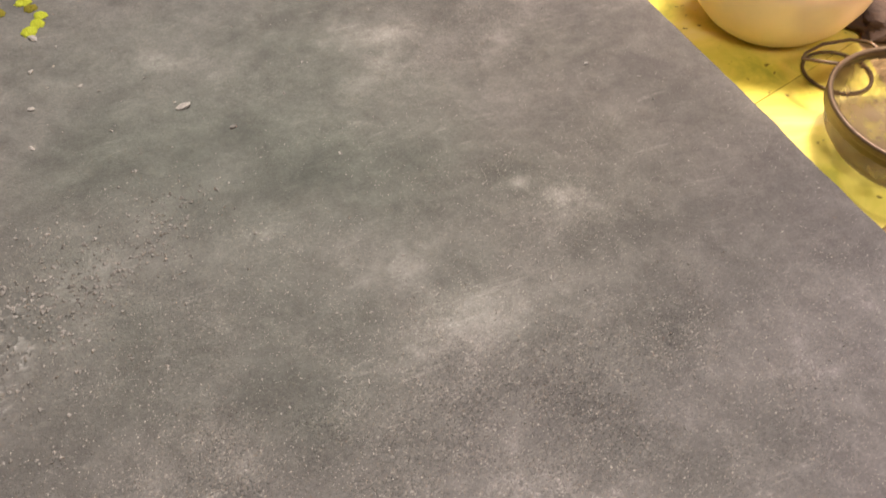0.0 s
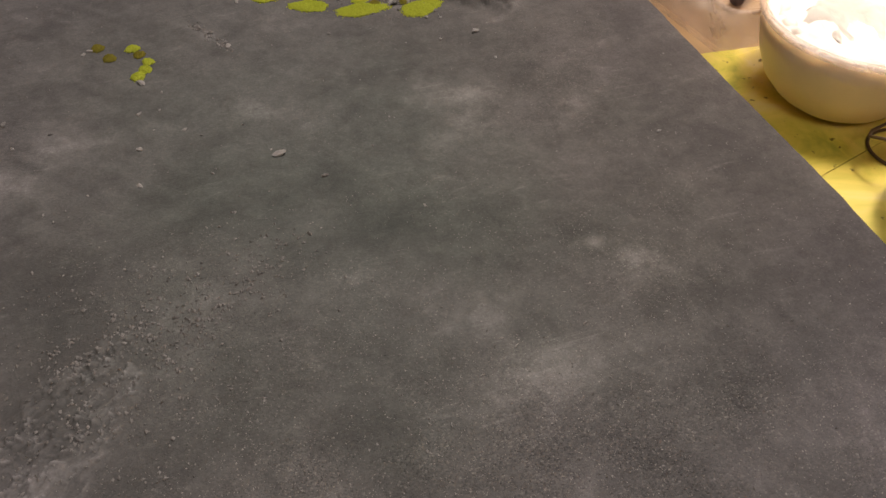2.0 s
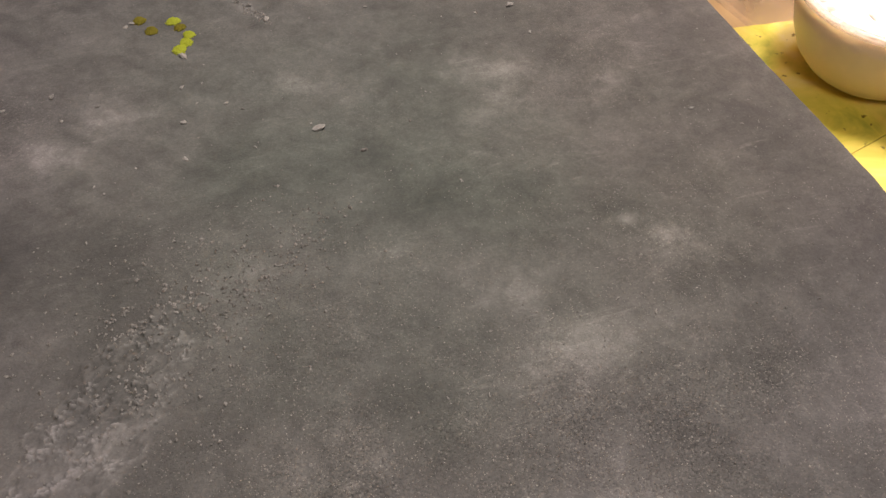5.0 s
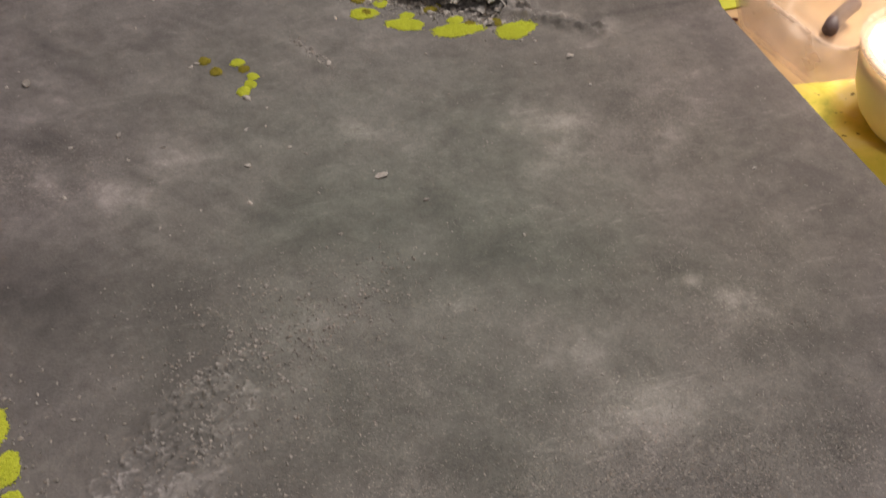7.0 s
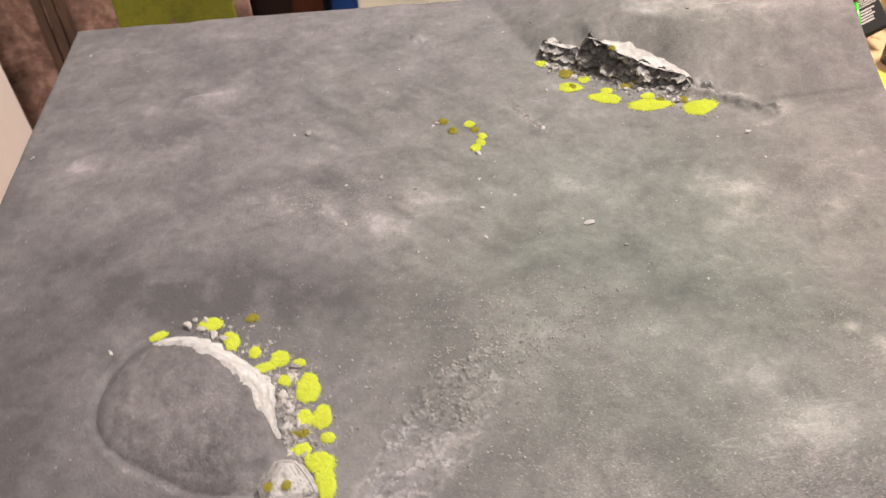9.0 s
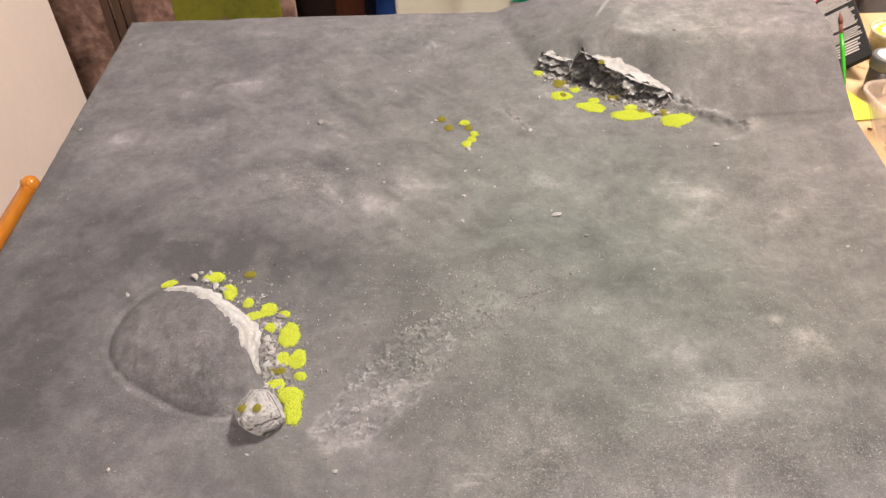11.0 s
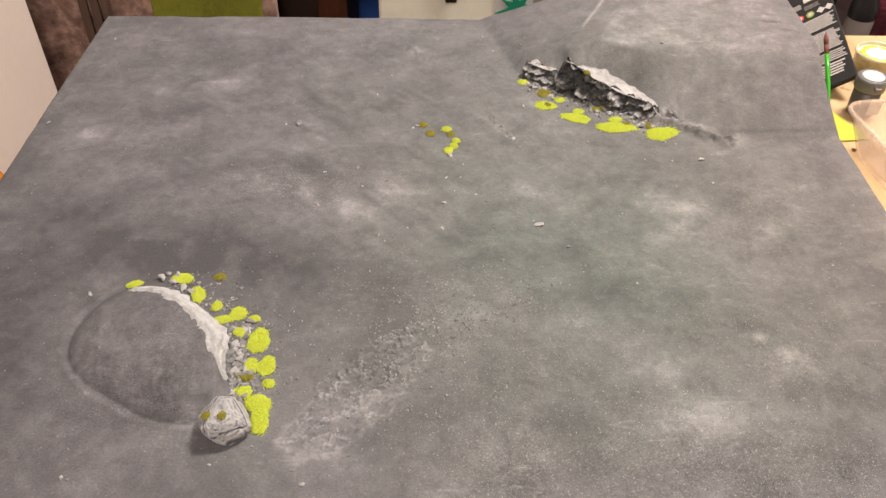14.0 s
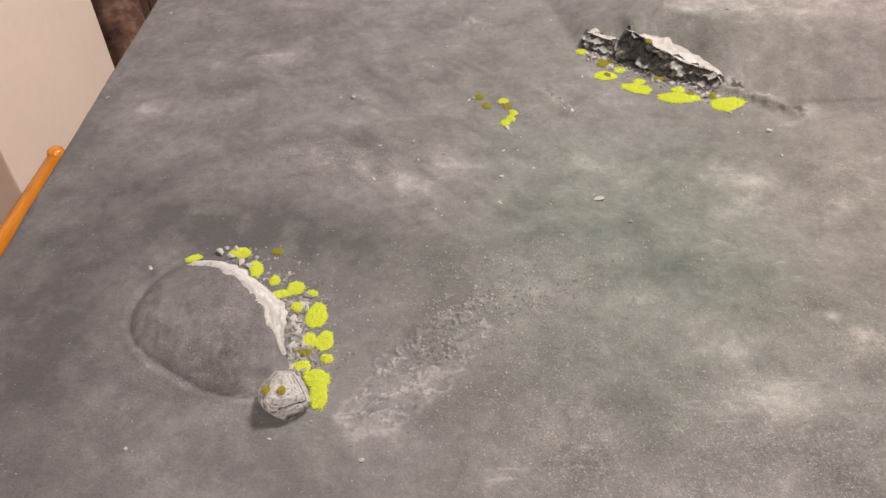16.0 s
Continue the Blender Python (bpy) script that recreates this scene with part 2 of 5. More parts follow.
M_REDPRINT = simple("red_print", (0.55, 0.05, 0.05), 0.6, 200, 0.1, 0)
M_GREENPRINT = simple("green_print", (0.22, 0.32, 0.03), 0.6, 200, 0.1, 0)
M_ORANGE = simple("orange_print", (0.72, 0.14, 0.02), 0.5, 120, 0.1, 0)
M_WHITE = simple("white_plastic", (0.80, 0.78, 0.74), 0.4, 80, 0.06)
M_POTDARK = simple("smoky_pot_plastic", (0.10, 0.085, 0.07), 0.3, 120, 0.3)
M_POTGREY = simple("grey_pot_lid", (0.15, 0.145, 0.14), 0.4, 120, 0.15)
M_POTCLEAR = clear_plastic("clear_pot_plastic", (0.62, 0.58, 0.36), 0.25, 0.6)
M_YELLOWPAINT = simple("yellow_paint", (0.75, 0.62, 0.02), 0.4, 150, 0.2)
M_BLACK = simple("black_plastic", (0.012, 0.012, 0.013), 0.35, 100, 0.3)
M_BRUSHGREEN = simple("green_lacquer", (0.05, 0.36, 0.025), 0.25, 150, 0.1, 0)
M_BRISTLE = simple("brown_bristle", (0.16, 0.05, 0.03), 0.7, 300, 0.3)
M_BOXWHITE = simple("white_carton", (0.86, 0.84, 0.70), 0.6, 25, 0.06)
M_TAPE = simple("black_tape", (0.014, 0.014, 0.014), 0.3, 60, 0.3)
M_POSTER = simple("pale_poster_paper", (0.56, 0.53, 0.52), 0.7, 40, 0.05, 0)
M_STAR = simple("green_ink", (0.006, 0.24, 0.13), 0.6, 100, 0.2, 0)
M_BAG = simple("black_bin_bag", (0.006, 0.006, 0.006), 0.46, 30, 0.3, 0.002)
M_PURPLE = simple("purple_cellophane", (0.12, 0.026, 0.040), 0.13, 40, 0.4, 0.002)
M_BLUE = simple("blue_plastic_crate", (0.06, 0.17, 0.60), 0.4, 40, 0.12)
M_CHEST = wood_material("dark_red_wood", (0.010, 0.004, 0.003), (0.034, 0.011, 0.006), 20, (1, 1, 0.12), 0.6)
M_REDWOOD = wood_material("red_brown_wood", (0.10, 0.026, 0.008), (0.20, 0.055, 0.018), 30, (1, 1, 0.1), 0.4)
M_POST = wood_material("dark_mahogany", (0.035, 0.010, 0.004), (0.085, 0.022, 0.008), 30, (1, 1, 0.1), 0.5)
M_CAP = simple("silver_cap", (0.55, 0.54, 0.52), 0.25, 100, 0.1, 0, 1.0)
M_RAG = simple("dark_brown_cloth", (0.045, 0.026, 0.020), 0.9, 90, 0.35, 0.001)
M_PINE = wood_material("varnished_pine", (0.54, 0.30, 0.11), (0.76, 0.48, 0.21), 25, (1, 1, 0.08), 0.4)
M_CHAIR = wood_material("orange_varnished_wood", (0.42, 0.14, 0.015), (0.62, 0.24, 0.03), 40, (1, 0.1, 1), 0.22)
M_WALL = simple("cream_wall_paint", (0.72, 0.62, 0.55), 0.8, 30, 0.04)
M_GREYWALL = simple("lilac_grey_wall_paint", (0.28, 0.26, 0.27), 0.8, 30, 0.06)
M_LILAC = simple("lilac_wall_paint", (0.50, 0.46, 0.49), 0.8, 30, 0.06)
M_CEIL = simple("white_ceiling_paint", (0.78, 0.76, 0.72), 0.85, 30, 0.03)
M_FLOOR = wood_material("brown_floor_boards", (0.10, 0.05, 0.025), (0.20, 0.11, 0.055), 14, (1, 0.08, 1), 0.4)
M_TEAL = simple("dark_teal_cloth", (0.030, 0.046, 0.046), 0.9, 80, 0.3, 0.001)


def brown_panel_material():
    n = Nodes("brown_stained_board", 0.7)
    a = n.noise(14.0, 6, 0.65, 0.8)
    b = n.noise(90.0, 5, 0.6)
    v = n.math("ADD", n.math("MULTIPLY", a, 0.7), n.math("MULTIPLY", b, 0.3))
    n.colour(n.ramp(v, [(0.36, (0.07, 0.038, 0.030)), (0.5, (0.22, 0.13, 0.10)), (0.62, (0.46, 0.31, 0.25))]))
    n.bump(b, 0.001, 0.6)
    return n.mat


M_PANEL = brown_panel_material()
M_PLANK = wood_material("dark_brown_plank", (0.035, 0.018, 0.012), (0.10, 0.055, 0.036), 40, (1, 1, 0.1), 0.7)
M_MOSS = simple("olive_green_paint", (0.16, 0.17, 0.008), 0.8, 60, 0.3, 0.001)


# ---------------------------------------------------------------- mesh helpers
def mesh_object(name, bm, material, smooth=False):
    me = bpy.data.meshes.new(name)
    bm.normal_update()
    bm.to_mesh(me)
    bm.free()
    for m in (material if isinstance(material, (list, tuple)) else [material]):
        me.materials.append(m)
    if smooth:
        me.shade_smooth()
    return new(name, me)


def part(name, bm, material, parent, label="", smooth=False):
    ob = mesh_object(name, bm, material, smooth)
    ob.parent = parent
    if label:
        ob["label"] = label
    return ob


def thing(name, place, label, category, group="", turn=0.0, kind=""):
    ob = new(name)
    ob.empty_display_size = 0.02
    ob.matrix_world = place if isinstance(place, Matrix) else pose(*place, 0, 0, turn)
    return tagged(ob, label, category, group, kind)


def box(size, centre=(0, 0, 0), bevel=0.0, m=None, bm=None):
    bm = bm or bmesh.new()
    made = bmesh.ops.create_cube(bm, size=1.0)["verts"]
    bmesh.ops.scale(bm, vec=size, verts=made)
    bmesh.ops.translate(bm, vec=centre, verts=made)
    if bevel:
        edges = list({e for v in made for e in v.link_edges})
        made = list({v for f in bmesh.ops.bevel(bm, geom=edges, offset=bevel, segments=2, affect="EDGES", profile=0.6)["faces"] for v in f.verts} | {v for v in made if v.is_valid})
    if m is not None:
        bmesh.ops.transform(bm, matrix=m, verts=[v for v in made if v.is_valid])
    return bm


def lathe(profile, segments=40, bm=None, wobble=0.0):
    """Turn a list of (radius, height) round z; a radius of 0 closes the end."""
    bm = bm or bmesh.new()
    rings = []
    for r, z in profile:
        if r < 1e-6:
            rings.append([bm.verts.new((0, 0, z))])
        else:
            rings.append([bm.verts.new((r * (1 + wobble * math.sin(3 * a + z * 90)) * math.cos(a), r * (1 + wobble * math.sin(2 * a)) * math.sin(a), z)) for a in (2 * math.pi * i / segments for i in range(segments))])
    for a, b in zip(rings, rings[1:]):
        for i in range(segments):
            j = (i + 1) % segments
            if len(a) == 1 and len(b) > 1:
                bm.faces.new((a[0], b[j], b[i]))
            elif len(b) == 1 and len(a) > 1:
                bm.faces.new((a[i], a[j], b[0]))
            elif len(a) > 1:
                bm.faces.new((a[i], a[j], b[j], b[i]))
    bmesh.ops.recalc_face_normals(bm, faces=bm.faces)
    return bm


def tube(points, radius, sides=8, closed=False, bm=None):
    bm = bm or bmesh.new()
    pts = [Vector(p) for p in points]
    count, rings = len(pts), []
    for i, p in enumerate(pts):
        a = pts[(i - 1) % count] if closed or i else p
        b = pts[(i + 1) % count] if closed or i < count - 1 else p
        d = (b - a).normalized()
        side = d.cross(Vector((0, 0, 1)))
        if side.length < 1e-4:
            side = d.cross(Vector((1, 0, 0)))
        side.normalize()
        up = side.cross(d)
        rings.append([bm.verts.new(p + radius * (math.cos(k) * side + math.sin(k) * up)) for k in (2 * math.pi * j / sides for j in range(sides))])
    for i in range(count if closed else count - 1):
        a, b = rings[i], rings[(i + 1) % count]
        for j in range(sides):
            bm.faces.new((a[j], a[(j + 1) % sides], b[(j + 1) % sides], b[j]))
    if not closed:
        bm.faces.new(rings[0])
        bm.faces.new(rings[-1][::-1])
    bmesh.ops.recalc_face_normals(bm, faces=bm.faces)
    return bm


def stone_mesh(seed, sub=2, flat=0.55, rough=0.35, cuts=5):
    """A unit pebble, broken and flattened."""
    rnd = random.Random(seed)
    bm = bmesh.new()
    bmesh.ops.create_icosphere(bm, subdivisions=sub, radius=0.5)
    off = Vector((rnd.uniform(-9, 9), rnd.uniform(-9, 9), rnd.uniform(-9, 9)))
    for v in bm.verts:
        v.co *= 1 + rough * noise.noise(v.co * 2.6 + off) * 1.6
    for _ in range(cuts):
        d = Vector((rnd.gauss(0, 1), rnd.gauss(0, 1), rnd.gauss(0, 1))).normalized()
        cut = rnd.uniform(0.26, 0.4) if cuts < 6 else rnd.uniform(0.20, 0.36)
        for v in bm.verts:
            k = v.co.dot(d)
            if k > cut:
                v.co -= d * (k - cut) * 0.97
    for v in bm.verts:
        v.co.z *= flat
    return bm


# ---------------------------------------------------------------- the ground of the board
def lattice(ix, iy, seed):
    h = (ix.astype(np.int64) * 374761393 + iy.astype(np.int64) * 668265263 + seed * 982451653) & 0x7FFFFFFF
    h = ((h ^ (h >> 13)) * 1274126177) & 0x7FFFFFFF
    return ((h ^ (h >> 16)) & 0xFFFF) / 65535.0


def smooth_noise(x, y, scale, seed):
    x, y = np.asarray(x, float) * scale + 1000, np.asarray(y, float) * scale + 1000
    ix, iy = np.floor(x), np.floor(y)
    fx, fy = x - ix, y - iy
    fx, fy = fx * fx * (3 - 2 * fx), fy * fy * (3 - 2 * fy)
    a, b = lattice(ix, iy, seed), lattice(ix + 1, iy, seed)
    c, d = lattice(ix, iy + 1, seed), lattice(ix + 1, iy + 1, seed)
    return (a * (1 - fx) + b * fx) * (1 - fy) + (c * (1 - fx) + d * fx) * fy - 0.5


def fractal(x, y, scale, seed, octaves=4):
    return sum(smooth_noise(x, y, scale * 2 ** k, seed + k) * 0.55 ** k for k in range(octaves))


def step(a, b, v):
    k = np.clip((v - a) / (b - a), 0, 1)
    return k * k * (3 - 2 * k)


# the hill in the far corner: a left flank and a front flank that rise to a plateau
LEFT_A, LEFT_B = (0.338, 0.60), (0.366, 0.498)
FRONT = [(0.366, 0.503), (0.3875, 0.4840), (0.430, 0.4610), (0.470, 0.4380), (0.522, 0.407), (0.60, 0.415)]


def side_of(x, y, a, b):
    """Signed distance from the line a-b, positive to its left."""
    dx, dy = b[0] - a[0], b[1] - a[1]
    return (dx * (y - a[1]) - dy * (x - a[0])) / math.hypot(dx, dy)


def front_line(x):
    return np.interp(x, [p[0] for p in FRONT], [p[1] for p in FRONT])


def hill(x, y):
    flank = side_of(x, y, LEFT_B, LEFT_A) * -1
    front = (y - front_line(x)) * 0.86
    left = np.clip(flank / (0.055 + 0.055 * step(0.48, 0.58, y)), 0, 1)
    ahead = np.clip(front / (0.032 + 0.036 * step(0.455, 0.51, x)), 0, 1)
    ahead = ahead * (1 - 0.25 * (1 - ahead))
    k = np.minimum(left, ahead)
    return 0.0345 * np.where(k > 0, k ** 0.92, 0) + 0.002 * step(0.0, 1.0, k) * np.clip((y - 0.5) / 0.1, 0, 1)


# the mound with its broken lip: u runs out through the lip, v along it
LIP = (0.168, 0.214)
LIP_U, LIP_V = (0.80, 0.60), (0.60, -0.80)


def mound_uv(x, y):
    dx, dy = x - LIP[0], y - LIP[1]
    return dx * LIP_U[0] + dy * LIP_U[1], dx * LIP_V[0] + dy * LIP_V[1]


def lip_u(v):
    return -0.0008 - 4.4 * (v - 0.006) ** 2 + 0.0004 * np.sin(v * 140) + 0.0002 * np.sin(v * 420 + 1)


# how far the mound reaches in each direction round its back
MOUND_TURN = [90, 113, 117, 126, 134, 144, 155, 167, 180, 197, 212, 231, 250, 266, 275]
MOUND_REACH = [1.05, 1.25, 1.36, 1.45, 1.37, 1.21, 1.11, 1.05, 1.02, 0.95, 0.88, 0.90, 1.05, 1.19, 1.24]


def mound_q(x, y):
    u, v = mound_uv(x, y)
    uneven = 1 + 0.07 * fractal(x, y, 38, 55, 3)
    w, back = v - 0.004 - 0.5 * np.minimum(u, 0.0), np.minimum(u, -1e-5)
    turn = np.degrees(np.arctan2(w, back)) % 360
    reach = np.interp(turn, MOUND_TURN, MOUND_REACH)
    return ((w / 0.0560) ** 2 + (back / 0.0635) ** 2) * uneven / reach


def mound(x, y):
    u, v = mound_uv(x, y)
    q = mound_q(x, y)
    h = 0.0225 * np.where(q < 1, 1 - np.clip(q, 0, 1) ** 1.15, 0) * (0.84 + 1.8 * np.clip(v, -0.06, 0.06)) + 0.0012 * fractal(x, y, 130, 57, 5) * step(1.0, 0.8, q)
    broken = np.clip(0.55 + 1.6 * fractal(x, y, 55, 58, 3), 0, 1)
    rim = -0.0013 * np.exp(-((q - 1.02) / 0.030) ** 2) * broken + 0.0006 * np.exp(-((q - 1.13) / 0.06) ** 2)
    soft = 0.010 * step(0.036, 0.050, v)
    cliff = step(0.0015 + soft, -0.001 - soft, u - lip_u(v))
    return h * cliff + rim * step(0.01, -0.02, u)


ROUGH = (0.260, 0.178, 0.020, 0.060)     # a crumbled patch: centre, half width, half length
ROUGH_TURN = math.atan2(0.045, 0.058)


def rough_mask(x, y):
    dx, dy = x - ROUGH[0], y - ROUGH[1]
    a = dx * math.cos(ROUGH_TURN) - dy * math.sin(ROUGH_TURN)
    b = dx * math.sin(ROUGH_TURN) + dy * math.cos(ROUGH_TURN)
    r = np.sqrt((a / ROUGH[2]) ** 2 + (b / ROUGH[3]) ** 2) + 0.25 * fractal(x, y, 60, 31)
    return step(1.08, 0.82, r)


def crumbled(x, y):
    """Lumps and ridges of crumbled skin, thicker towards the far end of the patch."""
    far = step(-0.05, 0.05, (x - ROUGH[0]) * math.sin(ROUGH_TURN) + (y - ROUGH[1]) * math.cos(ROUGH_TURN))
    wx, wy = x + 0.003 * fractal(x, y, 110, 18, 2), y + 0.003 * fractal(x, y, 110, 19, 2)
    p, q = 0.86 * wx + 0.50 * wy, 0.86 * wy - 0.50 * wx
    ridge = np.clip(0.22 - np.abs(fractal(p * 0.55, q * 1.25, 210, 17, 4)) * 1.7, 0, 1) / 0.22 * step(-0.40, -0.05, fractal(x, y, 85, 21, 2))
    flake = step(0.05, 0.12, fractal(p * 0.7, q * 1.2, 330, 29, 3))
    return rough_mask(x, y) * (0.80 * ridge ** 1.4 * (0.65 + 0.35 * far) + 0.30 * flake * (0.35 + 0.65 * far))


def ground(x, y):
    x, y = np.asarray(x, float), np.asarray(y, float)
    z = hill(x, y) + mound(x, y)
    z = z + 0.0016 * fractal(x, y, 12, 3) + 0.00045 * fractal(x, y, 90, 9)
    z = z + crumbled(x, y) * 0.0028 + 0.0006 * rough_mask(x, y) + 0.0008 * rough_mask(x, y) * fractal(x, y, 330, 33, 2)
    dent = np.exp(-(((x - 0.281) / 0.010) ** 2 + ((y - 0.535) / 0.012) ** 2))
    z = z + dent * (0.0046 * fractal(x, y, 140, 23, 3) + 0.0003)
    trail = np.exp(-((side_of(x, y, (0.469, 0.4375), (0.512, 0.4045)) / 0.0055) ** 2)) * step(0.455, 0.472, x) * step(0.530, 0.508, x)
    z = z + trail * (0.0022 + 0.0110 * np.abs(fractal(x, y, 140, 41, 3)))
    z = z + 0.0028 * np.exp(-(((x - 0.519) / 0.007) ** 2 + ((y - 0.406) / 0.006) ** 2))
    edge = np.minimum(np.minimum(x, 0.6 - x), np.minimum(y, 0.6 - y))
    return z - 0.0015 * np.clip(1 - edge / 0.003, 0, 1) ** 2


# drybrushed smudges, with some lifts and darkenings of tone: place, half sizes, turn in degrees, strength
PALE_SMUDGES = [
    (0.482, 0.216, 0.005, 0.004, 0, 0.31), (0.495, 0.203, 0.008, 0.006, -20, 0.25), (0.490, 0.190, 0.022, 0.010, 10, 0.050), (0.338, 0.146, 0.018, 0.014, 0, 0.076),
    (0.439, 0.161, 0.028, 0.013, 10, 0.084), (0.284, 0.534, 0.010, 0.009, 0, 0.134), (0.240, 0.150, 0.014, 0.026, -38, 0.067), (0.313, 0.229, 0.010, 0.008, 0, 0.084),
    (0.419, 0.194, 0.032, 0.020, 10, 0.059), (0.519, 0.406, 0.009, 0.007, 0, 0.118), (0.467, 0.326, 0.034, 0.020, 30, 0.059), (0.518, 0.308, 0.026, 0.008, 40, 0.101),
]
FAINT_SMUDGES_AND_LIGHT = [
    (0.233, 0.328, 0.035, 0.012, -35, 0.12), (0.180, 0.351, 0.025, 0.012, -40, 0.10), (0.262, 0.350, 0.020, 0.010, -40, 0.09), (0.107, 0.417, 0.030, 0.010, 25, 0.10),
    # (0.575, 0.250): edge colour darkened against the desk lamp's spill
    (0.125, 0.480, 0.045, 0.010, 15, 0.10), (0.069, 0.354, 0.022, 0.010, 30, 0.08), (0.287, 0.297, 0.022, 0.014, 0, 0.08), (0.575, 0.250, 0.028, 0.080, -15, -0.08),
    # (0.433, 0.487): colour paled to offset the slope's shade behind the crag
    (0.369, 0.225, 0.030, 0.018, 0, 0.06), (0.355, 0.346, 0.018, 0.010, 0, 0.08), (0.51, 0.54, 0.10, 0.055, 0, 0.05), (0.433, 0.487, 0.026, 0.012, -30, 0.06), (0.434, 0.560, 0.0014, 0.048, -29, 0.22),
    (0.50, 0.489, 0.09, 0.004, -4, 0.06), (0.445, 0.303, 0.022, 0.012, 0, 0.07), (0.342, 0.428, 0.004, 0.018, 40, 0.12), (0.25, 0.57, 0.10, 0.020, 0, 0.06),
]
SCRATCHES_AND_PATCHES = [
    (0.386, 0.489, 0.017, 0.008, -25, 0.26), (0.4025, 0.497, 0.003, 0.012, 15, -0.34), (0.575, 0.540, 0.010, 0.0016, -15, -0.16), (0.572, 0.528, 0.012, 0.0016, -10, -0.14),
    # the last entry brightens the near right of the board
    (0.580, 0.515, 0.009, 0.0016, -20, -0.16), (0.555, 0.418, 0.045, 0.0015, 4, -0.12), (0.42, 0.10, 0.11, 0.05, 0, 0.07),
]
DARK_SMUDGES = [
    (0.150, 0.285, 0.065, 0.024, -8, -0.28), (0.221, 0.254, 0.026, 0.020, -20, -0.13), (0.300, 0.297, 0.030, 0.010, 0, -0.08), (0.399, 0.293, 0.035, 0.014, 0, -0.06),
    # (0.050, 0.200) broadly darkens the board's left side
    (0.451, 0.128, 0.030, 0.016, 0, -0.08), (0.358, 0.545, 0.006, 0.045, 14, -0.12), (0.404, 0.525, 0.005, 0.022, 14, -0.05), (0.050, 0.200, 0.060, 0.120, 0, -0.19),
    (0.139, 0.532, 0.05, 0.012, 0, -0.06), (0.227, 0.466, 0.040, 0.014, -20, -0.06), (0.262, 0.195, 0.020, 0.012, 45, -0.07), (0.427, 0.245, 0.035, 0.012, 20, -0.07),
    # (0.492, 0.416) darkens the trail's lower side, (0.012, 0.45) the left edge
    (0.545, 0.455, 0.040, 0.014, 0, -0.04), (0.492, 0.416, 0.026, 0.004, -34, -0.20), (0.012, 0.45, 0.012, 0.15, 0, -0.08),
]


DABS = [
    (0.290, 0.347, 0.022, 0.007, 5, 0.10), (0.306, 0.321, 0.007, 0.014, 0, 0.08), (0.473, 0.331, 0.013, 0.011, 0, 0.09), (0.257, 0.163, 0.018, 0.009, 20, 0.10), (0.198, 0.396, 0.020, 0.006, -10, 0.10),
    (0.102, 0.497, 0.018, 0.005, 10, 0.11), (0.044, 0.410, 0.020, 0.012, 0, 0.12), (0.098, 0.321, 0.013, 0.007, 0, 0.10), (0.468, 0.130, 0.024, 0.008, 5, 0.07),
]
SHADES = [
    (0.420, 0.357, 0.022, 0.012, 10, -0.08), (0.408, 0.254, 0.022, 0.010, 15, -0.08), (0.495, 0.178, 0.032, 0.009, 5, -0.09), (0.500, 0.139, 0.030, 0.012, 0, -0.09), (0.325, 0.187, 0.014, 0.014, 0, -0.08),
    (0.367, 0.157, 0.018, 0.012, 0, -0.08), (0.435, 0.180, 0.016, 0.007, 0, -0.08), (0.385, 0.128, 0.024, 0.010, 10, -0.08), (0.078, 0.325, 0.030, 0.010, 15, -0.10), (0.093, 0.440, 0.024, 0.008, 10, -0.09),
    (0.164, 0.373, 0.032, 0.008, 8, -0.10), (0.267, 0.245, 0.018, 0.014, 0, -0.09), (0.326, 0.278, 0.020, 0.010, 0, -0.06),
]


def hue(x, y):
    """0 mauve grey, 1 greenish grey: the middle of the board is greener than its edges."""
    far = np.sqrt(((x - 0.385) / 0.18) ** 2 + ((y - 0.275) / 0.21) ** 2)
    return np.clip(1.05 - 0.78 * far + 0.30 * step(0.40, 0.55, y), 0.0, 0.95)


def warm(x, y):
    """The side towards the table's clutter is tinted warmer: the desk lamp's spill put into the colour."""
    return step(0.36, 0.58, x) * step(0.10, 0.24, y)


# patches of sand: place, half sizes, density
SAND = [(0.440, 0.110, 0.110, 0.055, 0.95), (0.345, 0.135, 0.060, 0.050, 0.65), (0.200, 0.348, 0.050, 0.026, 0.85), (0.510, 0.320, 0.060, 0.045, 0.45), (0.315, 0.225, 0.045, 0.040, 0.55), (0.480, 0.205, 0.045, 0.030, 0.45),
        (0.130, 0.150, 0.080, 0.050, 0.30), (0.145, 0.205, 0.040, 0.040, 0.45)]


def coat(x, y):
    """How densely sand covers the paint."""
    c = 0.16 + 0.35 * fractal(x, y, 22, 67, 3)
    for cx, cy, a, b, k in SAND:
        c = c + k * np.exp(-((x - cx) / a) ** 2 - ((y - cy) / b) ** 2)
    return np.clip(c, 0.06, 1.0) * (1 - 0.75 * rough_mask(x, y))


